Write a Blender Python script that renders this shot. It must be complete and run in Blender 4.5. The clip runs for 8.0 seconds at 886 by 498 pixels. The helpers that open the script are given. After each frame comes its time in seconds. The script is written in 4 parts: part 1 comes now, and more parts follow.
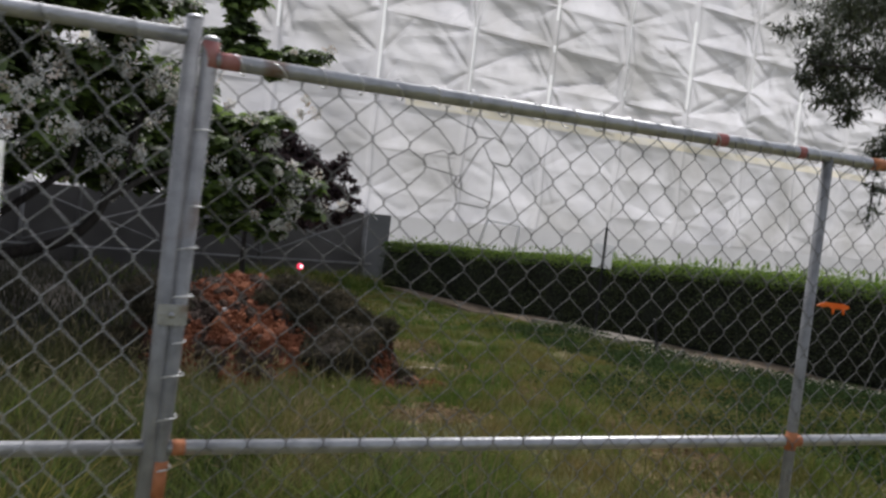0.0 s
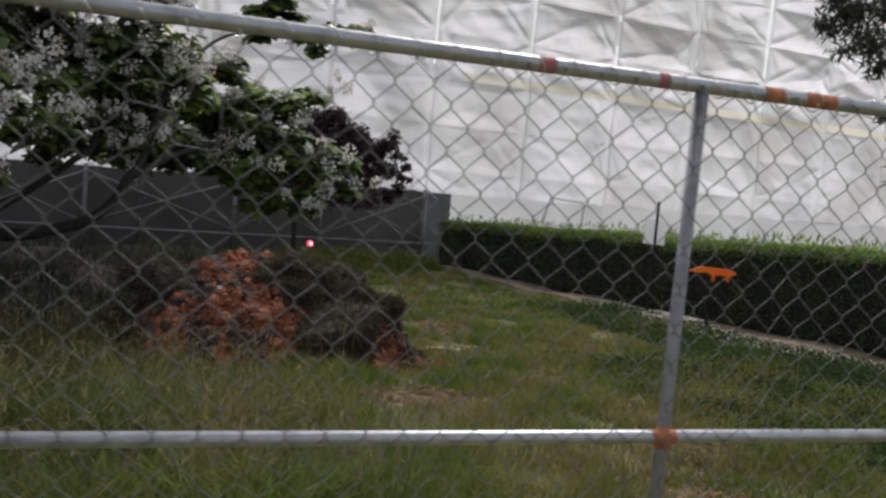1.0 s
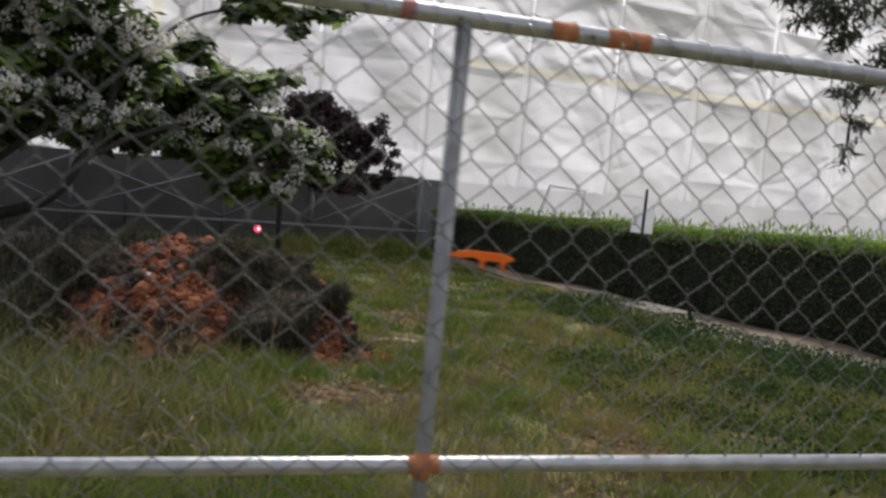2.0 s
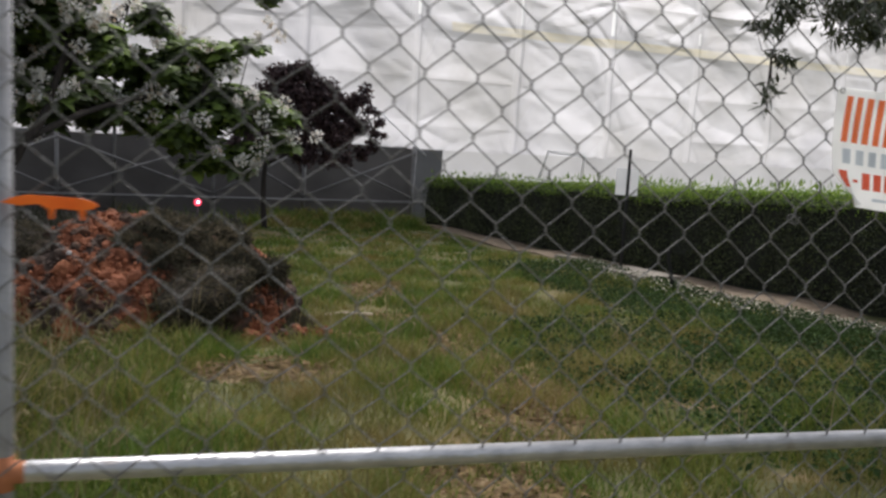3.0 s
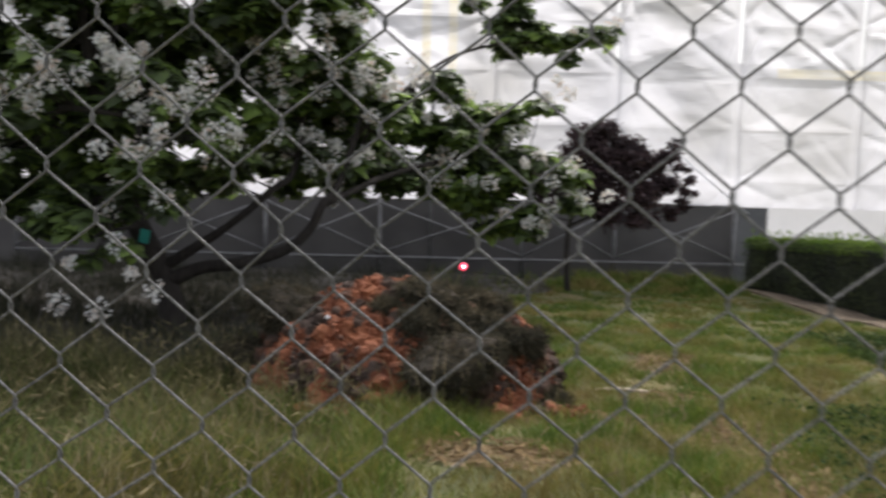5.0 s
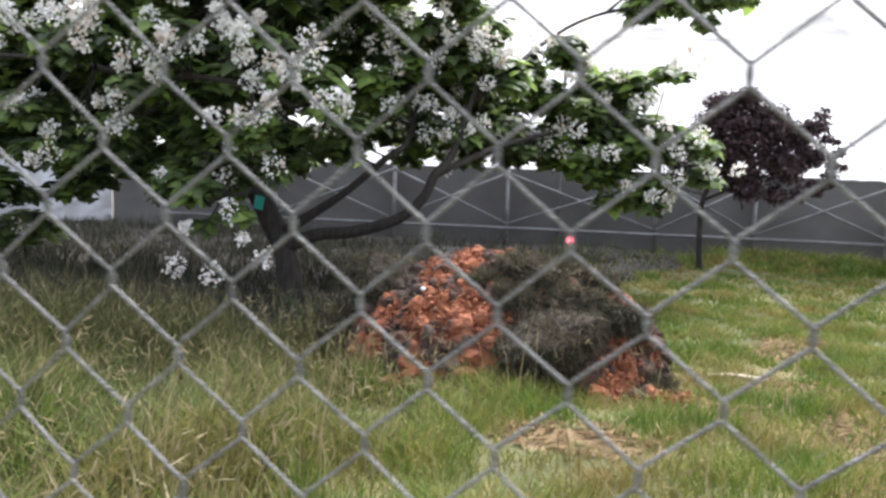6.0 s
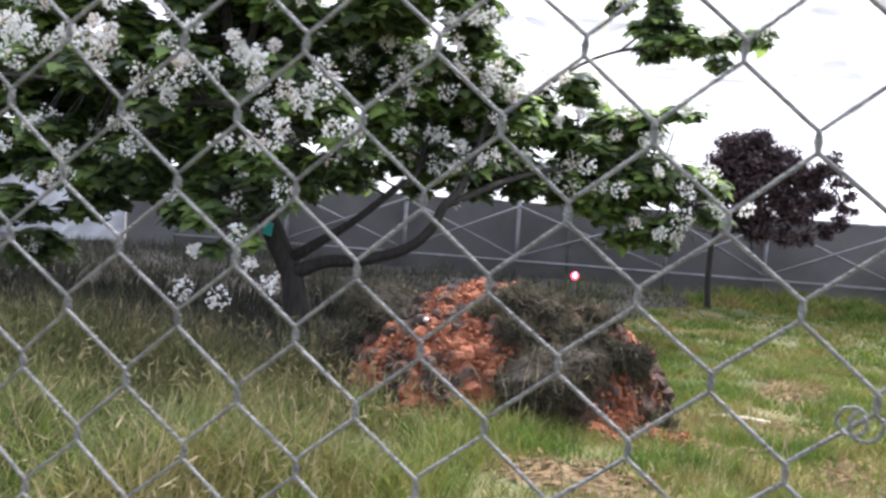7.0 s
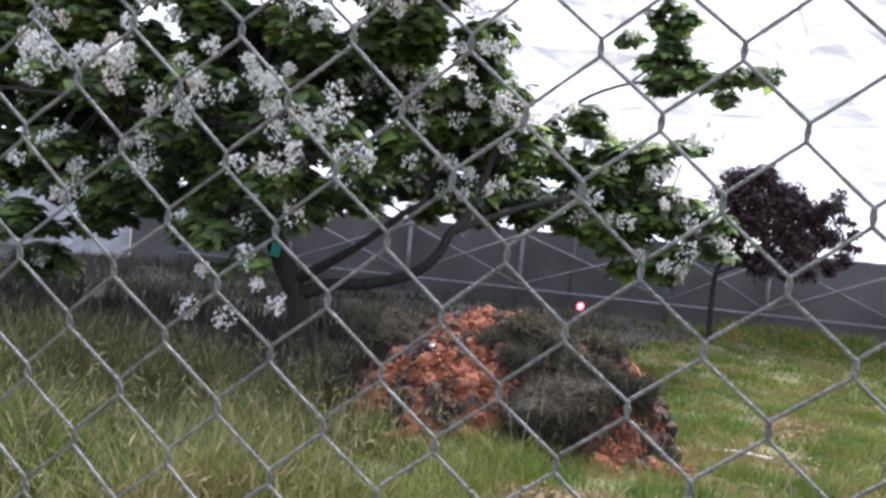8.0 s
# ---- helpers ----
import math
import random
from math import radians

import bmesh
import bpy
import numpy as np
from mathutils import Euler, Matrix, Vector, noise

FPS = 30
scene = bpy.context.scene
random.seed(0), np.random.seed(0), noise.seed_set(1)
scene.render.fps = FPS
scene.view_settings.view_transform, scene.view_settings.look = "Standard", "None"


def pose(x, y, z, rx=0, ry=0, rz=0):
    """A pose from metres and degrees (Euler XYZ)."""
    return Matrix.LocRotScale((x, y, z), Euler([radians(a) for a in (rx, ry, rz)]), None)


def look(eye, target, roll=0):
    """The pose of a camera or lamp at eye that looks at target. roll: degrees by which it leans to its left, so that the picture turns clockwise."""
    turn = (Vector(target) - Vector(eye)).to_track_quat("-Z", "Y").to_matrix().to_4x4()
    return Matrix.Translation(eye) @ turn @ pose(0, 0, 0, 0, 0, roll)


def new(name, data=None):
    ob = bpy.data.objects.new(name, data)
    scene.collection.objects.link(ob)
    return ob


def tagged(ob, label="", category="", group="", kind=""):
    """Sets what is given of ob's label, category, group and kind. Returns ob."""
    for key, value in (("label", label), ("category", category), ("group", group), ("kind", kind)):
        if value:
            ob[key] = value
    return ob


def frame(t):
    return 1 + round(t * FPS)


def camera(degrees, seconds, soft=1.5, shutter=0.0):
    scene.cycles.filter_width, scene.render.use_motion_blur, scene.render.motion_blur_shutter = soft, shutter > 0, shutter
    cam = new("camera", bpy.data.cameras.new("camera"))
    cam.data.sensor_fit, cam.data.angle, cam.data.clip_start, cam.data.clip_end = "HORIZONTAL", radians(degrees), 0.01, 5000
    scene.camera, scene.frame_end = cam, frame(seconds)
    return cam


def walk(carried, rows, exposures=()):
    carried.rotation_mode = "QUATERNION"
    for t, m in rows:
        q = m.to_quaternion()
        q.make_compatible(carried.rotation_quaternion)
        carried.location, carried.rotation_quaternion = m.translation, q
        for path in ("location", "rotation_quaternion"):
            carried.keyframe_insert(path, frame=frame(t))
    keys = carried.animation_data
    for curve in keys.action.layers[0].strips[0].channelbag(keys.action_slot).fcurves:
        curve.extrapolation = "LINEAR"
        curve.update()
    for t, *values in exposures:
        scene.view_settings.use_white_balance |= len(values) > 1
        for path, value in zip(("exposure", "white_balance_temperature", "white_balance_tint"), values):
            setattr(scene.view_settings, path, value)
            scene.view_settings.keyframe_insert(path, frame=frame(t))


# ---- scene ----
cam = camera(53.1, 8.0, soft=2.6, shutter=0.4)
PATH = [
    (0, (-0.222, -2.132, 1.549), (0.567, -0.298, 1.435), 6.2),
    (0.5, (0.215, -1.986, 1.56), (0.928, -0.121, 1.442), 3.5),
    (1, (0.701, -1.99, 1.537), (1.308, -0.093, 1.361), 5.2),
    (1.5, (1.075, -1.838, 1.545), (1.657, 0.067, 1.368), 6.1),
    (3, (2.309, -1.510, 1.492), (2.832, 0.401, 1.222), 3.5),
    (3.5, (2.630, -1.332, 1.515), (3.089, 0.605, 1.317), 3.0),
    (4, (2.938, -1.32, 1.517), (3.157, 0.657, 1.307), 2.3),
    (4.5, (3.029, -1.122, 1.486), (3.152, 0.859, 1.243), 2.1),
    (5, (2.972, -0.866, 1.483), (2.756, 1.115, 1.318), 1.5),
    (6.5, (3.370, -0.515, 1.474), (2.828, 1.392, 1.209), 2.1),
    (7, (3.330, -0.573, 1.488), (2.777, 1.341, 1.316), 3.7),
    (7.5, (3.299, -0.627, 1.494), (2.724, 1.279, 1.305), 6.3),
    (8, (3.288, -0.644, 1.507), (2.727, 1.272, 1.390), 5.4),
]
walk(cam, [(t, look(eye, target, roll)) for t, eye, target, roll in PATH],
     [(0.0, -0.15, 6250, 12), (1.5, 0.05, 6350, 12), (3.5, 0.26, 6400, 12), (4.6, 0.36, 6400, 12), (5.2, 0.76, 6400, 12), (6.3, 1.85, 6000, 13),
      (7.0, 1.76, 5900, 15), (8.0, 1.5, 5750, 16)])
# ---- world and light ----
world = bpy.data.worlds.new("overcast_sky")
scene.world = world
world.use_nodes = True
wn = world.node_tree.nodes
sky = wn.new("ShaderNodeTexSky")
sky.sky_type, sky.sun_disc = "NISHITA", False
sky.sun_elevation, sky.sun_rotation = radians(58), radians(20)
sky.air_density, sky.dust_density = 1.0, 4.0
soften = wn.new("ShaderNodeHueSaturation")
soften.inputs["Saturation"].default_value = 0.35
world.node_tree.links.new(sky.outputs["Color"], soften.inputs["Color"])
world.node_tree.links.new(soften.outputs["Color"], wn["Background"].inputs["Color"])
wn["Background"].inputs["Strength"].default_value = 0.18
sun_data = bpy.data.lights.new("sun", "SUN")
sun_data.energy, sun_data.angle, sun_data.color = 1.55, radians(12), (1.0, 0.97, 0.93)
sun = new("sun", sun_data)
sun.matrix_world = look((8, 22, 37.5), (0, 0, 0))


# ---- materials ----
def material(name, stops, rough=0.7, metal=0.0, scale=6.0, detail=6.0, bump=0.0, bump_scale=60.0, island=0.0, see_through=0.0,
             stretch=(1, 1, 1), stain=None, stain_scale=1.5, stain_at=(0.5, 0.62), spec=0.5):
    m = bpy.data.materials.new(name)
    m.use_nodes = True
    nt = m.node_tree
    n, link = nt.nodes, nt.links.new
    shader = n["Principled BSDF"]
    shader.inputs["Roughness"].default_value = rough
    shader.inputs["Metallic"].default_value = metal
    shader.inputs["Specular IOR Level"].default_value = spec
    at = n.new("ShaderNodeTexCoord")
    mapping = n.new("ShaderNodeMapping")
    mapping.inputs["Scale"].default_value = stretch
    geo = n.new("ShaderNodeNewGeometry")
    link(geo.outputs["Position"], mapping.inputs["Vector"])
    tex = n.new("ShaderNodeTexNoise")
    tex.inputs["Scale"].default_value, tex.inputs["Detail"].default_value = scale, detail
    link(mapping.outputs["Vector"], tex.inputs["Vector"])
    ramp = n.new("ShaderNodeValToRGB")
    els = ramp.color_ramp.elements
    while len(els) < len(stops):
        els.new(0.5)
    for e, (p, c) in zip(els, stops):
        e.position, e.color = p, (*c, 1)
    source = tex.outputs["Fac"]
    if island:
        add = n.new("ShaderNodeMath")
        add.operation = "MULTIPLY_ADD"
        sub = n.new("ShaderNodeMath")
        sub.operation = "SUBTRACT"
        sub.inputs[1].default_value = 0.5
        link(geo.outputs["Random Per Island"], sub.inputs[0])
        link(sub.outputs[0], add.inputs[0])
        add.inputs[1].default_value = island
        link(source, add.inputs[2])
        source = add.outputs[0]
    link(source, ramp.inputs["Fac"])
    colour = ramp.outputs["Color"]
    if stain:
        t2 = n.new("ShaderNodeTexNoise")
        t2.inputs["Scale"].default_value, t2.inputs["Detail"].default_value = stain_scale, 5
        link(geo.outputs["Position"], t2.inputs["Vector"])
        r2 = n.new("ShaderNodeMapRange")
        r2.inputs["From Min"].default_value, r2.inputs["From Max"].default_value = stain_at
        link(t2.outputs["Fac"], r2.inputs["Value"])
        mix = n.new("ShaderNodeMix")
        mix.data_type = "RGBA"
        link(r2.outputs["Result"], mix.inputs["Factor"])
        link(colour, mix.inputs["A"])
        mix.inputs["B"].default_value = (*stain, 1)
        colour = mix.outputs["Result"]
    link(colour, shader.inputs["Base Color"])
    if bump:
        t3 = n.new("ShaderNodeTexNoise")
        t3.inputs["Scale"].default_value, t3.inputs["Detail"].default_value = bump_scale, 4
        link(mapping.outputs["Vector"], t3.inputs["Vector"])
        b = n.new("ShaderNodeBump")
        b.inputs["Strength"].default_value, b.inputs["Distance"].default_value = bump, 0.02
        link(t3.outputs["Fac"], b.inputs["Height"])
        link(b.outputs["Normal"], shader.inputs["Normal"])
    if see_through:
        tr = n.new("ShaderNodeBsdfTranslucent")
        link(colour, tr.inputs["Color"])
        both = n.new("ShaderNodeMixShader")
        both.inputs["Fac"].default_value = see_through
        link(shader.outputs["BSDF"], both.inputs[1])
        link(tr.outputs["BSDF"], both.inputs[2])
        link(both.outputs["Shader"], n["Material Output"].inputs["Surface"])
    return m


M_SOIL = material("meadow_soil", [(0.3, (0.06, 0.07, 0.022)), (0.5, (0.10, 0.10, 0.035)), (0.64, (0.15, 0.125, 0.05)), (0.78, (0.21, 0.15, 0.075))],
                  rough=0.95, scale=0.9, detail=9, bump=0.8, bump_scale=25, stain=(0.30, 0.19, 0.10), stain_scale=0.8, stain_at=(0.60, 0.70))
# leaf litter darkened to carry the shade under the tree
M_SHADE_LITTER = material("shade_toned_litter", [(0.3, (0.035, 0.03, 0.026)), (0.55, (0.065, 0.056, 0.046)), (0.75, (0.10, 0.085, 0.065))], rough=0.95, scale=3, detail=8, bump=0.8, bump_scale=25)
M_BARE = material("trodden_sandy_soil", [(0.3, (0.12, 0.085, 0.04)), (0.55, (0.20, 0.14, 0.07)), (0.75, (0.28, 0.20, 0.11))], rough=0.95, scale=5, detail=8, bump=0.7, bump_scale=30)
# grass with the same tree shade put into its colour
M_SHADE_GRASS = material("shade_toned_grass", [(0.2, (0.035, 0.038, 0.026)), (0.5, (0.06, 0.062, 0.042)), (0.8, (0.13, 0.115, 0.08))], rough=0.8, scale=1.2, detail=4, island=0.5, see_through=0.15, spec=0.15)
M_GRASS = material("grass_blades", [(0.2, (0.052, 0.10, 0.014)), (0.42, (0.10, 0.16, 0.023)), (0.58, (0.17, 0.195, 0.04)), (0.8, (0.32, 0.255, 0.10))],
                   rough=0.6, scale=1.3, detail=4, island=0.35, see_through=0.4, spec=0.25, stain=(0.25, 0.185, 0.07), stain_scale=1.1, stain_at=(0.50, 0.72))
M_MEADOW = material("rank_meadow_grass", [(0.25, (0.03, 0.047, 0.012)), (0.5, (0.068, 0.083, 0.024)), (0.75, (0.17, 0.14, 0.066))], rough=0.65, scale=1.4, detail=4, island=0.5, see_through=0.35, spec=0.2)
M_STRAW = material("seed_stalks", [(0.3, (0.12, 0.112, 0.045)), (0.7, (0.30, 0.245, 0.135))], rough=0.7, scale=1.0, island=0.7, see_through=0.3, spec=0.25)
M_THATCH = material("dead_thatch", [(0.3, (0.11, 0.07, 0.032)), (0.55, (0.18, 0.118, 0.055)), (0.75, (0.25, 0.175, 0.085))], rough=0.8, scale=4.0, island=0.7, see_through=0.2, spec=0.15)
M_CLAY = material("red_clay", [(0.3, (0.12, 0.038, 0.017)), (0.5, (0.25, 0.085, 0.038)), (0.7, (0.34, 0.13, 0.06))], rough=0.95, scale=5, detail=9, bump=1.0,
                  bump_scale=30, stain=(0.07, 0.047, 0.035), stain_scale=3.4, stain_at=(0.51, 0.58))
M_TURF = material("upturned_turf", [(0.3, (0.028, 0.022, 0.015)), (0.55, (0.048, 0.037, 0.025)), (0.75, (0.075, 0.052, 0.034))], rough=1.0, scale=9, detail=8, bump=0.5, bump_scale=40)
M_DUG = material("dark_dug_soil", [(0.3, (0.035, 0.022, 0.015)), (0.55, (0.07, 0.04, 0.026)), (0.75, (0.17, 0.07, 0.036))], rough=1.0, scale=7, detail=8, bump=1.0, bump_scale=35)
M_TURF_BLADE = material("turf_blades", [(0.3, (0.05, 0.046, 0.03)), (0.6, (0.095, 0.084, 0.054)), (0.8, (0.18, 0.145, 0.09))], rough=0.8, scale=3, island=0.6, see_through=0.2, spec=0.2)
M_SHEET = material("white_sheeting", [(0.3, (0.62, 0.61, 0.63)), (0.5, (0.78, 0.765, 0.78)), (0.7, (0.85, 0.835, 0.85))], rough=0.4, scale=0.5, detail=7, bump=0.12, bump_scale=3.0, see_through=0.68,
                   stain=(0.56, 0.545, 0.53), stain_scale=0.4, stain_at=(0.46, 0.72))
M_TAPE = material("bright_seam", [(0.3, (0.95, 0.95, 0.95)), (0.7, (0.98, 0.98, 0.97))], rough=0.3, scale=2, see_through=0.75)
M_TAN = material("yellowed_sheeting", [(0.3, (0.80, 0.73, 0.56)), (0.7, (0.84, 0.80, 0.73))], rough=0.4, scale=1.2, stretch=(1, 1, 4), see_through=0.55)
M_SHADE = material("dark_shade_cloth", [(0.3, (0.10, 0.091, 0.085)), (0.7, (0.155, 0.142, 0.133))], rough=0.9, scale=0.8, detail=6, bump=0.2, bump_scale=12)
M_MIDCLOTH = material("grey_cloth", [(0.3, (0.15, 0.148, 0.146)), (0.7, (0.23, 0.226, 0.222))], rough=0.85, scale=0.8, bump=0.2, bump_scale=12)
M_PALE = material("pale_grey_cloth", [(0.3, (0.60, 0.59, 0.59)), (0.7, (0.72, 0.71, 0.71))], rough=0.6, scale=0.8, bump=0.15, bump_scale=5, see_through=0.58)
# sheeting greyed for the shade at its foot; no light passes through
M_SHADED_FILM = material("shaded_film", [(0.3, (0.34, 0.33, 0.33)), (0.55, (0.50, 0.49, 0.49)), (0.7, (0.66, 0.66, 0.67))], rough=0.35, scale=1.4, detail=6, bump=0.5, bump_scale=3)
M_PIPE = material("scaffold_pipe", [(0.3, (0.17, 0.165, 0.16)), (0.7, (0.30, 0.29, 0.28))], rough=0.5, metal=0.4, scale=4)
M_WHITE = material("white_plastic", [(0.3, (0.78, 0.79, 0.80)), (0.7, (0.86, 0.86, 0.86))], rough=0.45, scale=3, see_through=0.4)
M_PLATE = material("white_sign_face", [(0.3, (0.90, 0.90, 0.91)), (0.7, (0.94, 0.94, 0.94))], rough=0.4, scale=6, see_through=0.55)
M_GALV = material("galvanised_pipe", [(0.3, (0.34, 0.34, 0.35)), (0.5, (0.46, 0.46, 0.465)), (0.7, (0.54, 0.54, 0.545))], rough=0.36, metal=0.7, scale=18, detail=8, bump=0.15,
                  bump_scale=120, stain=(0.24, 0.15, 0.10), stain_scale=7, stain_at=(0.66, 0.78))
M_POST = material("weathered_post", [(0.3, (0.20, 0.20, 0.205)), (0.5, (0.29, 0.29, 0.295)), (0.7, (0.37, 0.37, 0.375))], rough=0.5, metal=0.45, scale=14, detail=8, bump=0.2,
                  bump_scale=120, stain=(0.17, 0.12, 0.09), stain_scale=6, stain_at=(0.62, 0.78))
M_WIRE = material("galvanised_wire", [(0.3, (0.125, 0.122, 0.117)), (0.7, (0.275, 0.268, 0.258))], rough=0.72, metal=0.1, scale=90, detail=6, bump=0.6, bump_scale=300)
# paler wire colour for the left panel
M_WIRE_PALE = material("paler_galvanised_wire", [(0.3, (0.30, 0.30, 0.303)), (0.7, (0.48, 0.48, 0.485))], rough=0.6, metal=0.1, scale=90, detail=6, bump=0.5, bump_scale=300)
M_BRIGHT = material("bright_tie_wire", [(0.3, (0.55, 0.55, 0.55)), (0.7, (0.72, 0.72, 0.71))], rough=0.35, metal=0.8, scale=20)
M_RUST = material("rusty_orange_primer", [(0.3, (0.34, 0.12, 0.05)), (0.6, (0.52, 0.2, 0.09)), (0.75, (0.45, 0.33, 0.26))], rough=0.8, scale=30, detail=6)
M_RED = material("faded_red_paint", [(0.3, (0.36, 0.10, 0.09)), (0.7, (0.46, 0.24, 0.22))], rough=0.7, scale=25)
M_ORANGE = material("orange_plastic", [(0.3, (0.85, 0.17, 0.01)), (0.7, (0.95, 0.24, 0.02))], rough=0.45, scale=15, see_through=0.25)
M_BANNER = material("white_vinyl", [(0.3, (0.94, 0.94, 0.93)), (0.7, (0.96, 0.96, 0.95))], rough=0.35, scale=8, see_through=0.85)
M_INK_O = material("orange_ink", [(0.3, (0.86, 0.20, 0.07)), (0.7, (0.90, 0.25, 0.10))], rough=0.5, scale=20, see_through=0.72)
M_INK_B = material("pale_blue_ink", [(0.3, (0.52, 0.58, 0.63)), (0.7, (0.60, 0.65, 0.69))], rough=0.5, scale=20, see_through=0.72)
M_INK_R = material("red_ink", [(0.3, (0.70, 0.11, 0.06)), (0.7, (0.76, 0.16, 0.09))], rough=0.5, scale=20, see_through=0.72)
M_HEDGE = material("hedge_leaves", [(0.25, (0.036, 0.042, 0.025)), (0.5, (0.065, 0.076, 0.037)), (0.75, (0.11, 0.14, 0.052))], rough=0.5, scale=1.6, island=0.5, see_through=0.2, spec=0.3)
M_CLOVER = material("clover_leaves", [(0.25, (0.024, 0.044, 0.014)), (0.75, (0.058, 0.10, 0.03))], rough=0.8, scale=1.6, island=0.6, see_through=0.25, spec=0.12)
# green of young shoots, brightened for the light on the hedge top
M_LIT_TIPS = material("lit_hedge_tips", [(0.25, (0.11, 0.20, 0.03)), (0.75, (0.27, 0.38, 0.06))], rough=0.5, scale=1.6, island=0.6, see_through=0.4, spec=0.3)
# near black: the shade inside the hedge put into the colour
M_CORE_SHADE = material("hedge_core_shade", [(0.3, (0.008, 0.010, 0.006)), (0.7, (0.02, 0.025, 0.012))], rough=0.9, scale=6, bump=0.8, bump_scale=12)
M_CATALPA = material("broad_leaves", [(0.28, (0.088, 0.108, 0.062)), (0.5, (0.14, 0.195, 0.07)), (0.74, (0.30, 0.42, 0.10))], rough=0.42, scale=1.5, island=0.4, see_through=0.5, spec=0.35)
M_BLOSSOM = material("white_blossom", [(0.2, (0.80, 0.78, 0.72)), (0.5, (0.90, 0.89, 0.86)), (0.8, (0.74, 0.58, 0.45))], rough=0.6, scale=3, island=0.4, see_through=0.34)
M_BARK = material("dark_bark", [(0.3, (0.022, 0.018, 0.015)), (0.7, (0.055, 0.045, 0.038))], rough=0.95, scale=7, stretch=(3, 3, 0.6), bump=0.9, bump_scale=22)
M_PLUM = material("purple_leaves", [(0.3, (0.05, 0.033, 0.036)), (0.7, (0.13, 0.08, 0.082))], rough=0.5, scale=2, island=0.6, see_through=0.2, spec=0.3)
M_OAK = material("small_oak_leaves", [(0.25, (0.03, 0.038, 0.02)), (0.7, (0.095, 0.11, 0.06))], rough=0.4, scale=3, island=0.6, see_through=0.2, spec=0.5)
M_KERB = material("weathered_concrete", [(0.3, (0.18, 0.16, 0.13)), (0.7, (0.28, 0.25, 0.21))], rough=0.95, scale=6, bump=0.5, bump_scale=50)
M_MULCH = material("brown_mulch", [(0.3, (0.14, 0.105, 0.07)), (0.7, (0.27, 0.21, 0.15))], rough=1.0, scale=9, bump=1.0, bump_scale=40)
M_BLACK = material("black_post_paint", [(0.3, (0.012, 0.012, 0.013)), (0.7, (0.025, 0.025, 0.027))], rough=0.5, scale=10)
M_STICK = material("bleached_wood", [(0.3, (0.48, 0.38, 0.27)), (0.7, (0.66, 0.56, 0.43))], rough=0.8, scale=30)
M_DAISY = material("clover_heads", [(0.3, (0.40, 0.38, 0.28)), (0.7, (0.58, 0.55, 0.45))], rough=0.8, scale=5, island=0.5)
M_TEAL = material("teal_tag", [(0.3, (0.02, 0.22, 0.18)), (0.7, (0.03, 0.30, 0.24))], rough=0.5, scale=9)
M_LAMP = bpy.data.materials.new("red_lamp_glow")
M_LAMP.use_nodes = True
lamp_nodes = M_LAMP.node_tree.nodes["Principled BSDF"].inputs
lamp_nodes["Base Color"].default_value = (0.8, 0.05, 0.12, 1)
lamp_nodes["Emission Color"].default_value = (1.0, 0.07, 0.13, 1)
lamp_nodes["Emission Strength"].default_value = 1.1


M_BULB = bpy.data.materials.new("bulb_glow")
M_BULB.use_nodes = True
bulb_nodes = M_BULB.node_tree.nodes["Principled BSDF"].inputs
bulb_nodes["Emission Color"].default_value = (1.0, 0.6, 0.65, 1)
bulb_nodes["Emission Strength"].default_value = 4.0


# ---- builders ----
rng = np.random.default_rng(7)


def mesh_of(name, verts, faces, smooth=False):
    me = bpy.data.meshes.new(name)
    me.from_pydata([tuple(v) for v in verts], [], [tuple(int(i) for i in f) for f in faces])
    if smooth:
        me.polygons.foreach_set("use_smooth", [True] * len(me.polygons))
    me.update()
    return me


def part(name, me, mat, parent=None, label=""):
    if isinstance(me, bmesh.types.BMesh):
        bm, me = me, bpy.data.meshes.new(name)
        bm.to_mesh(me)
        bm.free()
    if mat and not me.materials:
        me.materials.append(mat)
    ob = new(name, me)
    if parent:
        ob.parent = parent
    return tagged(ob, label=label)


def thing(name, label, category, group="", kind="", at=(0, 0, 0)):
    ob = new(name)
    ob.location = at
    return tagged(ob, label=label, category=category, group=group, kind=kind)


def tube_geo(points, radii, sides=6):
    """Rings of vertices along a line."""
    pts = [Vector(p) for p in points]
    if not hasattr(radii, "__len__"):
        radii = [radii] * len(pts)
    verts, faces = [], []
    side = None
    for i, p in enumerate(pts):
        a, b = pts[max(i - 1, 0)], pts[min(i + 1, len(pts) - 1)]
        way = (b - a).normalized()
        if side is None:
            side = way.cross(Vector((0.3, 0.2, 0.93))).normalized()
        side = (side - way * side.dot(way)).normalized()
        up = way.cross(side)
        for k in range(sides):
            q = 2 * math.pi * k / sides
            verts.append(p + (side * math.cos(q) + up * math.sin(q)) * radii[i])
    for i in range(len(pts) - 1):
        for k in range(sides):
            j = (k + 1) % sides
            faces.append((i * sides + k, i * sides + j, (i + 1) * sides + j, (i + 1) * sides + k))
    faces.append(tuple(range(sides))[::-1])
    faces.append(tuple((len(pts) - 1) * sides + k for k in range(sides)))
    return verts, faces


def tube(name, points, radii, mat, parent=None, sides=8, label=""):
    v, f = tube_geo(points, radii, sides)
    return part(name, mesh_of(name, v, f, True), mat, parent, label)


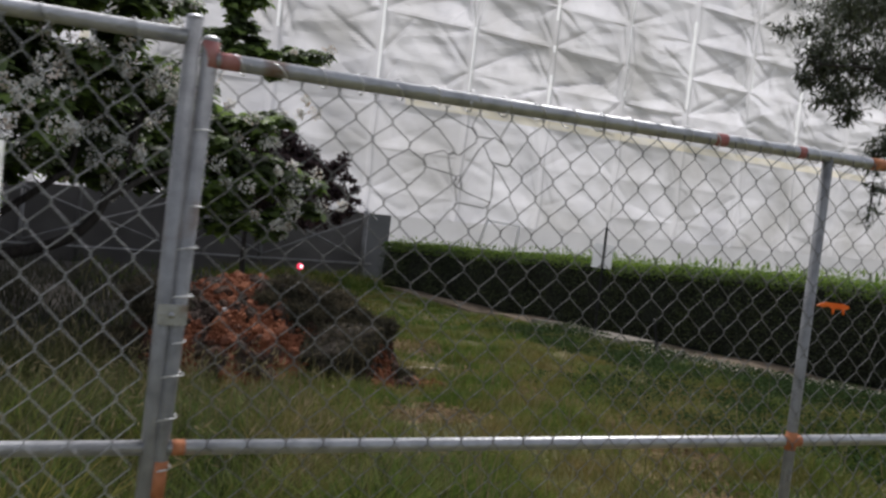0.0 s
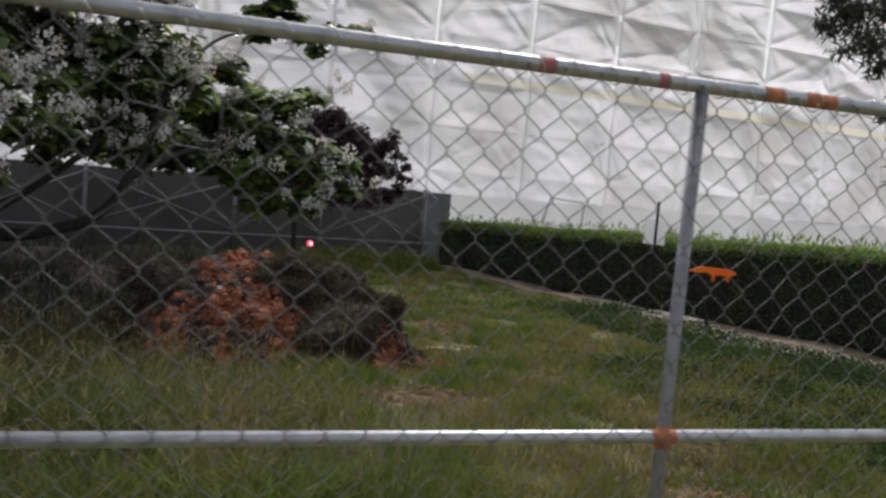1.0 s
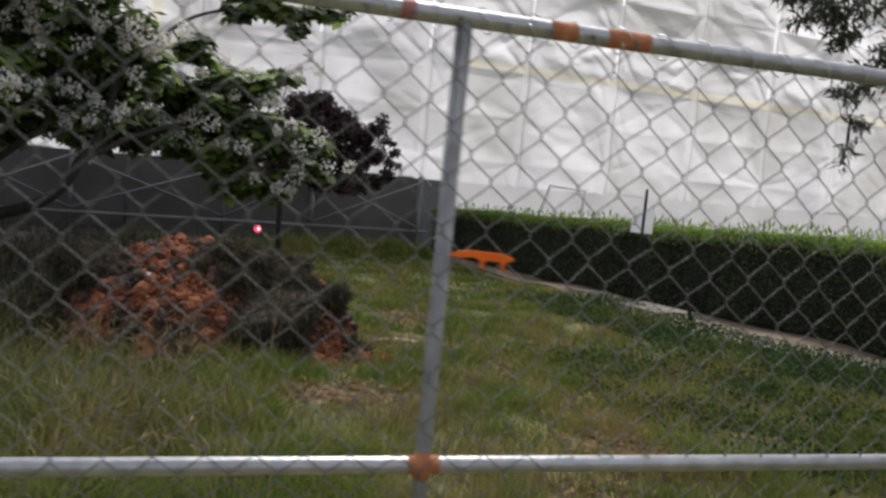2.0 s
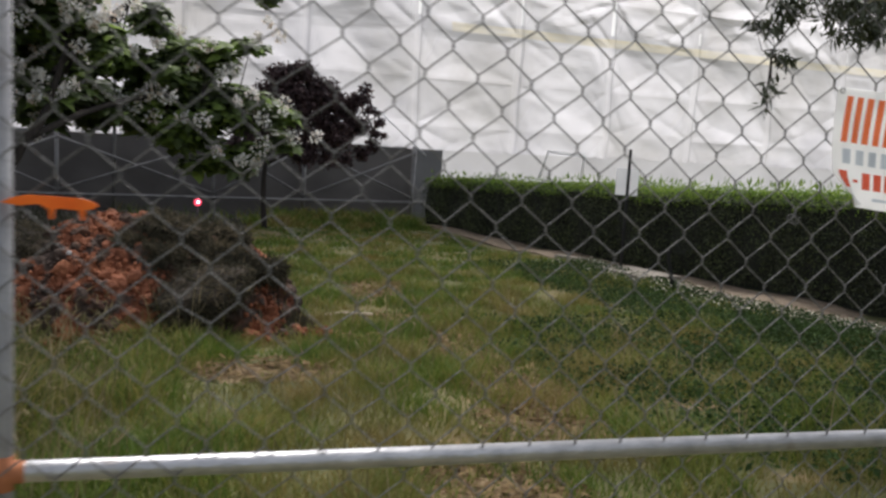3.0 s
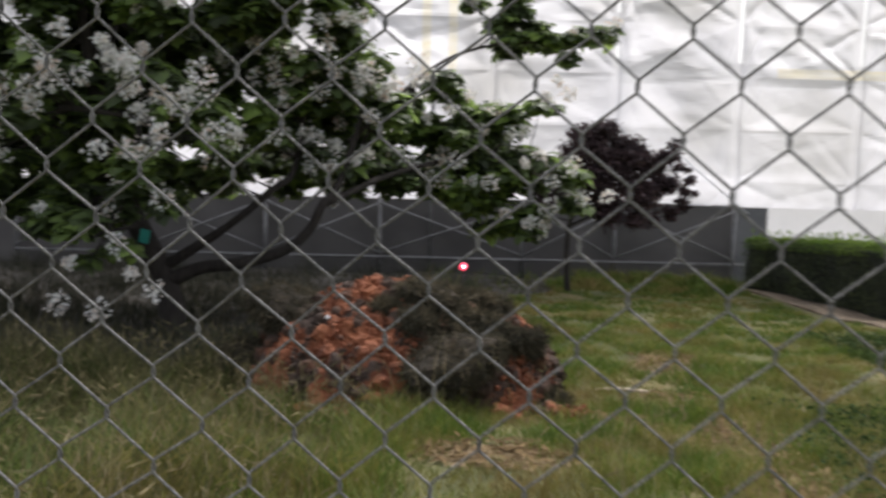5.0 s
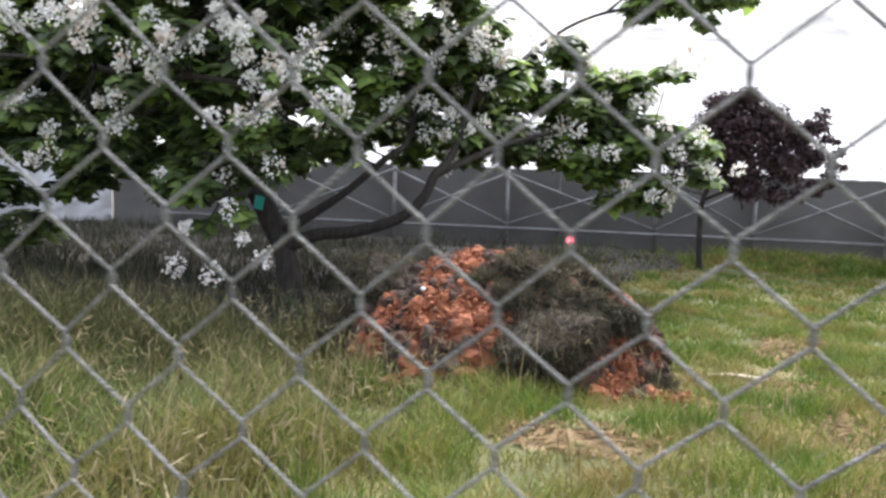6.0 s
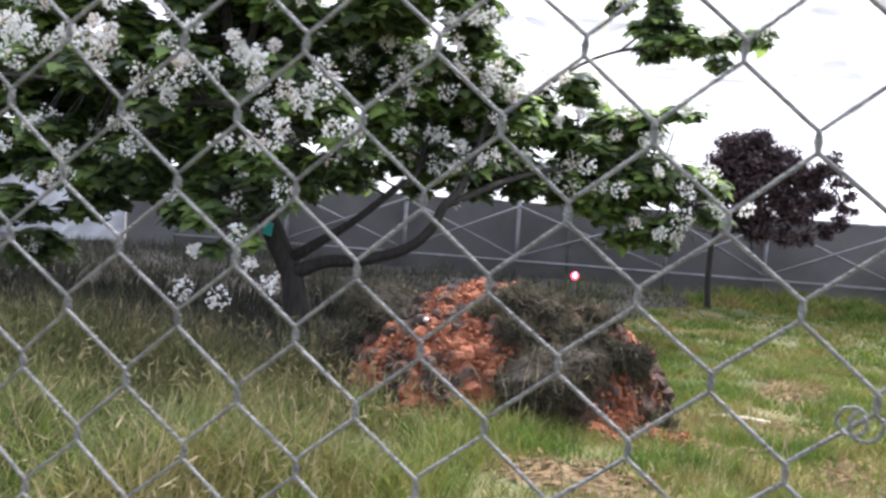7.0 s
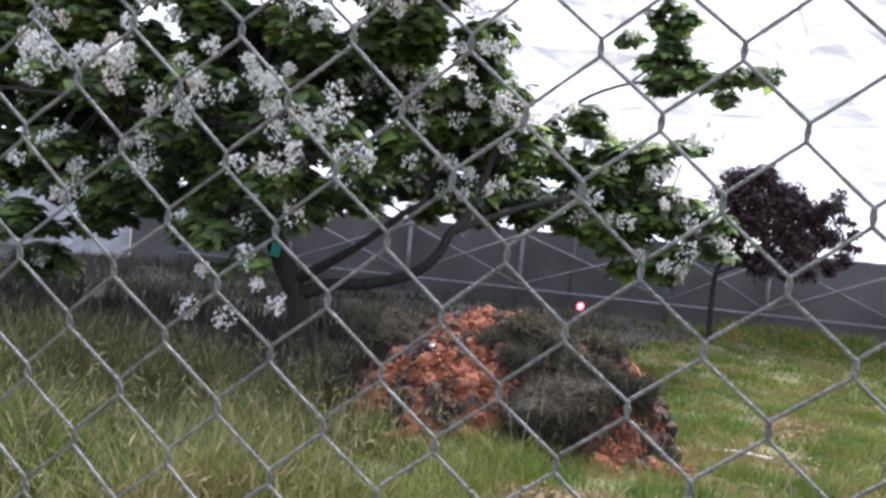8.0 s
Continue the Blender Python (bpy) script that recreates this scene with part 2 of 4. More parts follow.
def curve_points(points, steps=5):
    """A Catmull-Rom line through the points."""
    p = [Vector(q) for q in points]
    p = [p[0] * 2 - p[1]] + p + [p[-1] * 2 - p[-2]]
    out = []
    for i in range(1, len(p) - 2):
        for s in range(steps):
            t = s / steps
            out.append(0.5 * (2 * p[i] + (p[i + 1] - p[i - 1]) * t + (2 * p[i - 1] - 5 * p[i] + 4 * p[i + 1] - p[i + 2]) * t * t
                              + (3 * p[i] - p[i - 1] - 3 * p[i + 1] + p[i + 2]) * t ** 3))
    return out + [p[-2]]


def box_mesh(name, size, bevel=0.0, at=(0, 0, 0)):
    bm = bmesh.new()
    bmesh.ops.create_cube(bm, size=1, matrix=Matrix.Translation(at) @ Matrix.Diagonal((*size, 1)))
    if bevel:
        bmesh.ops.bevel(bm, geom=bm.edges[:], offset=bevel, segments=2, affect="EDGES")
    me = bpy.data.meshes.new(name)
    bm.to_mesh(me)
    bm.free()
    return me


LEAF = (np.array([(0, 0, 0), (0.35, 0.24, 0.05), (1, 0, -0.08), (0.35, -0.24, 0.05)]), [(0, 1, 2), (0, 2, 3)])
HEART = (np.array([(0, 0, 0), (-0.08, 0.3, -0.02), (0.25, 0.46, -0.05), (0.62, 0.3, -0.12), (1, 0, -0.3), (0.62, -0.3, -0.12), (0.25, -0.46, -0.05), (-0.08, -0.3, -0.02),
                   (0.4, 0, 0.04)]), [(0, 1, 2, 8), (8, 2, 3), (8, 3, 4), (8, 4, 5), (8, 5, 6), (0, 8, 6, 7)])
LONG = (np.array([(0, 0, 0), (0.4, 0.13, 0.03), (1, 0, -0.05), (0.4, -0.13, 0.03)]), [(0, 1, 2), (0, 2, 3)])
SEED = (np.array([(0, 0, 0), (0.3, 0.055, 0.01), (1, 0, -0.12), (0.3, -0.055, 0.01)]), [(0, 1, 2), (0, 2, 3)])
PETALS = (np.array([(0, 0, 0), (0.5, 0.42, 0.2), (1, 0.2, -0.1), (0.9, -0.3, 0.12), (0.35, -0.45, 0.15)]), [(0, 1, 2), (0, 2, 3), (0, 3, 4)])


def scatter(name, centres, sizes, shape, mat, parent=None, up=0.5, away=None, droop=0.0, label=""):
    """Many small leaves in one mesh: turned by chance, leaning up by 'up' and outward by 'away'."""
    n = len(centres)
    tmpl, faces = shape
    normal = rng.normal(size=(n, 3))
    normal /= np.linalg.norm(normal, axis=1)[:, None]
    normal = normal * (1 - up) + np.array([0, 0, up]) * 1.2
    if away is not None:
        normal += away
    normal /= np.linalg.norm(normal, axis=1)[:, None] + 1e-9
    ref = rng.normal(size=(n, 3)) + np.array([0, 0, -droop])
    along = ref - normal * np.sum(ref * normal, axis=1)[:, None]
    along /= np.linalg.norm(along, axis=1)[:, None] + 1e-9
    across = np.cross(normal, along)
    s = np.asarray(sizes)[:, None, None]
    v = centres[:, None, :] + s * (tmpl[None, :, 0:1] * along[:, None, :] + tmpl[None, :, 1:2] * across[:, None, :] + tmpl[None, :, 2:3] * normal[:, None, :])
    k = len(tmpl)
    verts = v.reshape(-1, 3)
    fl = [tuple(i * k + q for q in f) for i in range(n) for f in faces]
    me = bpy.data.meshes.new(name)
    me.from_pydata(verts.tolist(), [], fl)
    return part(name, me, mat, parent, label)


def ball(n, centre, r, shell=0.55, flat=0.8):
    d = rng.normal(size=(n, 3))
    d /= np.linalg.norm(d, axis=1)[:, None]
    rad = (shell + (1 - shell) * rng.random(n)) * r
    return np.asarray(centre) + d * rad[:, None] * np.array([1, 1, flat]), d


# ---- ground ----
def ground_z(x, y):
    x, y = np.asarray(x, float), np.asarray(y, float)
    z = np.interp(y, [-60, -3, 0, 7.7, 22, 60, 500], [0.0, 0.0, -0.02, -0.54, -1.08, -1.3, -1.3])
    z = z + 0.05 * np.sin(x * 1.3 + 0.7) * np.sin(y * 0.9) * np.clip(y, 0, 1) + 0.02 * np.sin(x * 3.1) * np.sin(y * 2.7 + 1)
    return z


def hedge_x(y):
    return 10.65 - 0.125 * y


def bare(x, y):
    """How bare the soil is: the trodden patches of the lawn."""
    b = np.zeros_like(x)
    for cx, cy, rx, ry in ((3.6, 2.3, 0.5, 0.5), (4.5, 4.3, 0.45, 0.7), (2.75, 4.7, 0.6, 0.35), (4.1, 7.1, 0.7, 0.5), (4.5, 9.3, 0.45, 0.9), (3.3, 5.9, 0.6, 0.35), (4.55, 5.8, 0.4, 0.9), (4.3, 3.2, 0.4, 0.6)):
        b = np.maximum(b, 1.15 - ((x - cx) / rx) ** 2 - ((y - cy) / ry) ** 2)
    return np.clip(b + 0.22 * np.sin(x * 7.3 + 2 * np.sin(y * 3.1)) * np.sin(y * 6.1 + 2 * np.sin(x * 4.7)) * (b > 0), 0, 1)


xs = np.concatenate([np.linspace(-1500, -60, 10), np.linspace(-50, -10, 20), np.arange(-9.6, 2.2, 0.2), np.arange(2.2, 5.6, 0.08), np.arange(5.7, 16, 0.2), np.linspace(17, 60, 20), np.linspace(70, 1500, 10)])
ys = np.concatenate([np.linspace(-1500, -20, 10), np.linspace(-15, 0, 16), np.arange(0.2, 1.8, 0.2), np.arange(1.8, 10.6, 0.1), np.arange(10.7, 27, 0.2), np.linspace(28, 80, 14), np.linspace(100, 1500, 8)])
gx, gy = np.meshgrid(xs, ys)
gz = ground_z(gx, gy)
gv = np.stack([gx, gy, gz], -1).reshape(-1, 3)
w = len(xs)
gf = [(j * w + i, j * w + i + 1, (j + 1) * w + i + 1, (j + 1) * w + i) for j in range(len(ys) - 1) for i in range(w - 1)]


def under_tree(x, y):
    """Dull litter with tree shade painted in, below the catalpa, back to the scaffold."""
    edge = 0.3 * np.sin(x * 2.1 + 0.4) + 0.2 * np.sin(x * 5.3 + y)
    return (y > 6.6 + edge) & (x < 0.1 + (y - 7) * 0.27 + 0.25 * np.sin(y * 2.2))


ground_mesh = mesh_of("ground", gv, gf, True)
ground_mesh.materials.append(M_SOIL)
ground_mesh.materials.append(M_SHADE_LITTER)
ground_mesh.materials.append(M_BARE)
mx, my = (gx[:-1, :-1] + gx[1:, 1:]) / 2, (gy[:-1, :-1] + gy[1:, 1:]) / 2
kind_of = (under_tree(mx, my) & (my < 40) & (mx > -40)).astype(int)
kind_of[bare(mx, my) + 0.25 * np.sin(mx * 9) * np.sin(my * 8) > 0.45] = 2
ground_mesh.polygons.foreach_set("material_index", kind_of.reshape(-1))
ground = part("ground", ground_mesh, None)
tagged(ground, "rough sloping meadow soil with bare patches", "ground", kind="structure")


def mound_z(x, y):
    """Height of the spoil heap over the lawn: steep sides, a broad crown and a hollow near its shoulder."""
    u, v = np.abs(x - 1.78) / 1.47, np.abs(y - 7.1) / 1.25
    h = 0.88 * np.clip(1 - u ** 3 - v ** 2.1, 0, 1) ** 0.75
    crown = 0.10 * np.exp(-((x - 1.47) / 0.4) ** 2 - ((y - 7.2) / 0.4) ** 2)
    hollow = 0.26 * np.exp(-((x - 2.64) / 0.14) ** 2 - ((y - 6.72) / 0.16) ** 2)
    return np.clip(h + crown * (h > 0) - hollow * (h > 0), 0, 2)


def clay_bare(x, y):
    """Where the heap shows fresh clay; the rest is dark soil and turf."""
    b = np.full_like(x, -1.0)
    for cx, cy, rx, ry in ((1.5, 7.0, 0.46, 0.55), (1.38, 6.65, 0.26, 0.4), (1.30, 6.2, 0.85, 0.42), (0.3, 6.5, 0.16, 0.25), (2.09, 6.42, 0.13, 0.17), (2.3, 6.98, 0.28, 0.13),
                           (2.92, 6.9, 0.24, 0.35), (2.9, 6.35, 0.14, 0.2), (3.02, 6.0, 0.36, 0.16), (2.72, 6.55, 0.14, 0.1)):
        b = np.maximum(b, 1 - ((x - cx) / rx) ** 2 - ((y - cy) / ry) ** 2)
    return b + 0.3 * np.sin(x * 11 + 2 * np.sin(y * 7)) * np.sin(y * 12 + 2 * np.sin(x * 8))


def blades(name, n, region, height, width, mat, lean=0.35, label="", keep=None):
    x0, x1, y0, y1 = region
    x, y = x0 + rng.random(n) * (x1 - x0), y0 + rng.random(n) * (y1 - y0)
    clump = 0.6 * np.sin(x * 5.1 + 2 * np.sin(y * 2.3)) * np.sin(y * 4.3 + 1.5 * np.sin(x * 3.3)) + 0.6 * np.sin(x * 2.3 + 1.7 * np.sin(y * 1.1)) * np.sin(y * 1.9 + 2 * np.sin(x * 1.4))
    ok = rng.random(n) < np.clip(0.72 + 0.4 * clump, 0.3, 1) * (1 - 0.8 * bare(x, y))
    ok &= mound_z(x, y) < 0.05 + 0.15 * rng.random(n)
    ok &= x < hedge_x(y) - 0.75
    if keep is not None:
        ok &= keep(x, y)
    x, y, clump = x[ok], y[ok], clump[ok]
    n = len(x)
    h = height(x, y) * (0.5 + 1.0 * rng.random(n)) * np.clip(1 + 0.75 * clump, 0.3, 2.0)
    q = rng.random(n) * 2 * math.pi
    a = rng.random(n) * 2 * math.pi
    l = h * lean * (0.4 + 1.2 * rng.random(n))
    z = ground_z(x, y) - 0.01
    dx, dy = np.cos(q) * width, np.sin(q) * width
    ax, ay = np.cos(a) * l, np.sin(a) * l
    V = np.empty((n, 5, 3))
    V[:, 0] = np.stack([x - dx, y - dy, z], -1)
    V[:, 1] = np.stack([x + dx, y + dy, z], -1)
    V[:, 2] = np.stack([x + dx * 0.75 + ax * 0.35, y + dy * 0.75 + ay * 0.35, z + h * 0.6], -1)
    V[:, 3] = np.stack([x - dx * 0.75 + ax * 0.35, y - dy * 0.75 + ay * 0.35, z + h * 0.6], -1)
    V[:, 4] = np.stack([x + ax, y + ay, z + h], -1)
    base = np.arange(n)[:, None] * 5
    quads = (base + np.array([0, 1, 2, 3])).tolist()
    tris = (base + np.array([3, 2, 4])).tolist()
    me = bpy.data.meshes.new(name)
    me.from_pydata(V.reshape(-1, 3).tolist(), [], quads + tris)
    ob = part(name, me, mat)
    return tagged(ob, label, "grass", kind="stuff")


def tall(x, y):
    left = np.clip((2.6 - x) / 2.5, 0, 1)
    return (0.10 + 0.17 * left) * np.clip(1.2 - y / 26, 0.5, 1.2) + 0.14 * np.clip((y - 18) / 2, 0, 1)


def open_lawn(x, y):
    rank = np.clip((1.6 - x) / 1.6, 0, 1) * np.clip((y - 2) / 3, 0.3, 1)
    return (~under_tree(x, y) | (rng.random(len(x)) < 0.06)) & (rng.random(len(x)) > 0.9 * rank)


def rank_side(x, y):
    return (rng.random(len(x)) < np.clip((2.0 - x) / 1.8, 0, 1)) & (~under_tree(x, y) | (rng.random(len(x)) < 0.25))


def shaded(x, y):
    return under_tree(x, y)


blades("near_grass", 165000, (-4.5, 9.2, 1.2, 6.5), tall, 0.0042, M_GRASS, 0.75, label="long green meadow grass with dry blades", keep=open_lawn)
blades("middle_grass", 110000, (-2, 9.4, 6.5, 12), tall, 0.007, M_GRASS, 0.75, label="patchy green and straw meadow grass", keep=open_lawn)
blades("far_grass", 50000, (0, 9.2, 12, 22.2), tall, 0.013, M_GRASS, 0.75, label="rough grass below the wrapped scaffold", keep=open_lawn)
blades("rank_grass", 85000, (-4.5, 2.2, 1.4, 7.6), tall, 0.0042, M_MEADOW, 0.7, label="rank dull meadow grass towards the tree", keep=rank_side)
blades("tree_shade_grass", 50000, (-12, 6, 6.3, 20), tall, 0.008, M_SHADE_GRASS, 0.5, label="dull thin grass with tree shade put into its colour", keep=shaded)

n = 14000
x, y = 2.2 + 3.4 * rng.random(n), 1.7 + 9.0 * rng.random(n)
ok = bare(x, y) > 0.02 + 0.5 * rng.random(n)
x, y = x[ok], y[ok]
thatch = scatter("dry_thatch", np.stack([x, y, ground_z(x, y) + 0.012 + 0.03 * rng.random(len(x))], -1), 0.06 + 0.09 * rng.random(len(x)), LONG, M_THATCH, up=0.75)
tagged(thatch, "flattened dry straw on trodden patches", "grass", kind="stuff")


# ---- wrapped scaffold ----
WALL_A, WALL_B = 22.2, 0.143          # the wall stands on y = WALL_A + WALL_B * x
BAY, LIFT, U0 = 3.18, 1.35, 8.0       # bay width, lift height, one pole's x
wall_out = Vector((WALL_B, -1, 0)).normalized()


def on_wall(x, z, out=0.0):
    return Vector((x, WALL_A + WALL_B * x, z)) + wall_out * out


cell_rng = np.random.default_rng(11)
apex = cell_rng.random((80, 16, 3))


def billow(x, z):
    """How far the sheet stands out: a tent of creases in each cell between poles and ledgers, with sharp seams."""
    u, v = (x - U0) / BAY + 30, (z + 1.15) / LIFT
    i, j = np.floor(u).astype(int), np.floor(v).astype(int)
    fu, fv = u - i, v - j
    a = apex[np.clip(i, 0, 79), np.clip(j, 0, 15)]
    px, pz, amp = 0.25 + 0.5 * a[..., 0], 0.25 + 0.5 * a[..., 1], (a[..., 2] - 0.45)
    tent = np.minimum(np.minimum(fu / px, (1 - fu) / (1 - px)), np.minimum(fv / pz, (1 - fv) / (1 - pz)))
    fold = np.abs(np.mod(fu * 1.0 + fv * (1.3 + a[..., 0]) + a[..., 1], 1.0) - 0.5) * 2
    fold2 = np.abs(np.mod(fu * 1.1 - fv * (1.6 + a[..., 1]) + a[..., 2], 1.0) - 0.5) * 2
    low = np.clip((z - 3.6) / 1.2, 0.3, 1)
    ridge = np.exp(-((np.minimum(fu, 1 - fu) * BAY) / 0.09) ** 2)
    fine = 0.03 * np.sin(x * 5 + 3 * np.sin(z * 1.7)) * np.sin(z * 4 + 2 * np.sin(x * 2.1))
    kink = np.abs(np.mod(fu * 2.1 + fv * 0.9 + a[..., 2] * 3, 1.0) - 0.5) * 2
    broad = 0.25 * np.abs(np.mod(x * 0.17 + z * 0.30 + 0.25 * np.sin(x * 0.9), 1.0) - 0.5) * np.clip((4.6 - z) / 0.6, 0, 1) * np.clip((z - 0.9) / 0.8, 0, 1)
    spokes = 0
    for k in range(4):          # taut pleats that run out from each tie point
        turn = (a[..., k % 3] * 5.3 + k * 0.83) % 1.0 * math.pi / 2 * 0.9 + 0.07
        dx, dz = fu * BAY if k % 2 else (1 - fu) * BAY, fv * LIFT if k < 2 else (1 - fv) * LIFT
        off = np.abs(dx * np.sin(turn) - dz * np.cos(turn))
        reach = np.clip(1.25 - np.hypot(dx, dz) / (0.9 + 1.6 * a[..., (k + 1) % 3]), 0, 1)
        spokes = spokes + (0.06 * np.exp(-(off / 0.07) ** 2) - 0.03 * np.exp(-((off - 0.2) / 0.12) ** 2)) * reach * np.minimum(1, 6 * tent)
    return broad + spokes * low + low * (0.07 * kink * np.minimum(1, 4 * tent) + 0.78 * amp * tent + 0.10 * fold * tent + 0.09 * fold2 * tent + fine * 0.1) + 0.09 * ridge


scaffold = thing("wrapped_scaffold", "tall scaffold wrapped in creased translucent white sheeting", "scaffold")
seams = np.array([U0 + k * BAY + 0.12 * math.sin(k * 3) for k in range(-1, 11)])
ux = np.unique(np.round(np.concatenate([np.arange(-34, -12, 0.16), np.arange(-12, 30, 0.075), np.arange(30, 46, 0.16), seams - 0.045, seams + 0.045]), 3))
uz = np.unique(np.round(np.concatenate([np.arange(0.85, 9.5, 0.075), np.arange(9.5, 14, 0.15), [4.24, 4.5]]), 3))
X, Z = np.meshgrid(ux, uz)
D = billow(X, Z)
base = np.stack([X, WALL_A + WALL_B * X, Z], -1) + D[..., None] * np.array(wall_out)
w = len(ux)
wf = [(j * w + i, j * w + i + 1, (j + 1) * w + i + 1, (j + 1) * w + i) for j in range(len(uz) - 1) for i in range(w - 1)]
me = mesh_of("sheeting", base.reshape(-1, 3), wf)
for m in (M_SHEET, M_TAPE, M_TAN):
    me.materials.append(m)
mid_x, mid_z = (ux[:-1] + ux[1:]) / 2, (uz[:-1] + uz[1:]) / 2
on_seam = np.min(np.abs(mid_x[:, None] - seams[None, :]), axis=1) < 0.045
tan_up = ((np.abs(mid_x + 0.1) < 0.12) | (np.abs(mid_x - 0.55) < 0.1))
slot = np.zeros((len(mid_z), len(mid_x)), int)
slot[:, on_seam] = 1
slot[np.ix_(mid_z < 4.6, on_seam)] = 0
for k in range(5, 14):          # the bright seams show only in parts
    gone = on_seam & (np.sin(np.round(mid_x) * 12.9 + k * 7.7) > 0.35)
    slot[np.ix_((mid_z > k) & (mid_z < k + 0.8), gone)] = 0
slot[np.ix_((mid_z > 4.24) & (mid_z < 4.5), (mid_x > 9) & (mid_x < 32))] = 2
slot[np.ix_((mid_z > 3.4) & (mid_z < 9), tan_up)] = 2
me.polygons.foreach_set("material_index", slot.reshape(-1))
part("sheeting", me, None, scaffold)
ux2 = np.arange(-34, -11.9, 0.16)
uz2 = np.linspace(-1.3, 0.86, 14)
X, Z = np.meshgrid(ux2, uz2)
D = billow(X, Z) * 1.3 + 0.05
base = np.stack([X, WALL_A + WALL_B * X, Z], -1) + D[..., None] * np.array(wall_out)
w2 = len(ux2)
# foot of the sheet, with its shade put into the grey
part("low_sheeting", mesh_of("low_sheeting", base.reshape(-1, 3), [(j * w2 + i, j * w2 + i + 1, (j + 1) * w2 + i + 1, (j + 1) * w2 + i) for j in range(13) for i in range(w2 - 1)]), M_SHADED_FILM, scaffold)


def band(name, x0, x1, z0, z1, out, mat, sag=0.03, label=""):
    bx = np.linspace(x0, x1, max(2, int((x1 - x0) / 0.25)))
    bz = np.linspace(z0, z1, max(2, int((z1 - z0) / 0.25) + 2))
    v = [on_wall(x, z, out + sag * math.sin(x * 2.1 + z) * math.sin(z * 3 + x * 0.7)) for z in bz for x in bx]
    n = len(bx)
    return part(name, mesh_of(name, v, [(j * n + i, j * n + i + 1, (j + 1) * n + i + 1, (j + 1) * n + i) for j in range(len(bz) - 1) for i in range(n - 1)], True), mat, scaffold, label)


band("shade_cloth", -11.9, 8.15, -1.35, 0.9, 0.02, M_SHADE, label="dark grey shade cloth along the foot")
band("shade_cloth", 8.15, 8.95, -1.35, 0.86, 0.015, M_MIDCLOTH, label="grey cloth along the foot")
band("shade_cloth", 8.95, 45, -1.35, 0.88, 0.01, M_PALE, label="paler grey cloth along the foot")
# returns at both ends of the wrapped front
v = [on_wall(-34, -1.3), on_wall(-34, 14), on_wall(45.9, 14), on_wall(45.9, -1.3)]
v += [p - wall_out * 14 for p in v]
part("end_sheet", mesh_of("end_sheet", [v[0], v[1], v[5], v[4]], [(0, 1, 2, 3)]), M_SHEET, scaffold)
part("end_sheet", mesh_of("end_sheet", [v[2], v[3], v[7], v[6]], [(0, 1, 2, 3)]), M_SHEET, scaffold)
# poles, rails and braces in front of the shade cloth
POLES = [-10.4, -7.3, -4.12, -1.2, 0.1, 2.5, 4.88, 8.0]
for x in POLES:
    top = 3.4 if x == 0.1 else 0.92
    tube("pole", [on_wall(x, -1.2, 0.22), on_wall(x, top, 0.22)], 0.055 if x != 0.1 else 0.045, M_PIPE, scaffold)
for z in (-0.66, ):
    tube("rail", [on_wall(-10.4, z, 0.28), on_wall(8.3, z, 0.28)], 0.04, M_PIPE, scaffold)
for a, b in ((-10.4, -7.3), (-7.3, -4.12), (-4.12, -1.2), (-1.2, 2.5), (2.5, 4.88), (4.88, 8.0)):
    tube("brace", [on_wall(a, 0.75, 0.30), on_wall(b, -0.55, 0.30)], 0.03, M_PIPE, scaffold)
    tube("brace", [on_wall(a, -0.55, 0.34), on_wall(b, 0.75, 0.34)], 0.03, M_PIPE, scaffold)
tube("prop", [on_wall(8.05, 0.85, 0.25), on_wall(7.75, -1.1, 0.9)], 0.035, M_PIPE, scaffold, label="leaning prop")
tube("guy_rope", [on_wall(6.3, 2.3, 0.3), on_wall(8.2, 0.7, 0.6)], 0.02, M_WHITE, scaffold)
for x0 in (11.9, ):
    tube("white_frame", [on_wall(x0, 0.2, 0.5), on_wall(x0 + 0.25, 0.98, 0.5), on_wall(x0 + 1.5, 0.9, 0.5), on_wall(x0 + 1.45, 0.1, 0.5)], 0.055, M_TAPE, scaffold, label="white pipe frame")


# ---- hedge, kerb, mulch strip ----
def strip(name, y0, y1, x_in, x_out, z_up, mat, label, category, depth=0.2):
    yy = np.arange(y0, y1, 0.4)
    v, f = [], []
    for y in yy:
        hx = hedge_x(y)
        z = float(ground_z(hx, y))
        for dx, dz in ((x_in, -depth), (x_in, z_up * 0.8), (x_in + 0.03, z_up), (x_out - 0.03, z_up), (x_out, z_up * 0.8), (x_out, -depth)):
            v.append((hx + dx, y, z + dz + 0.012 * math.sin(y * 2.3)))
    for j in range(len(yy) - 1):
        for k in range(5):
            f.append((j * 6 + k, j * 6 + k + 1, (j + 1) * 6 + k + 1, (j + 1) * 6 + k))
    f += [tuple(range(6)), tuple((len(yy) - 1) * 6 + k for k in range(6))[::-1]]
    return tagged(part(name, mesh_of(name, v, f), mat), label, category, kind="structure")


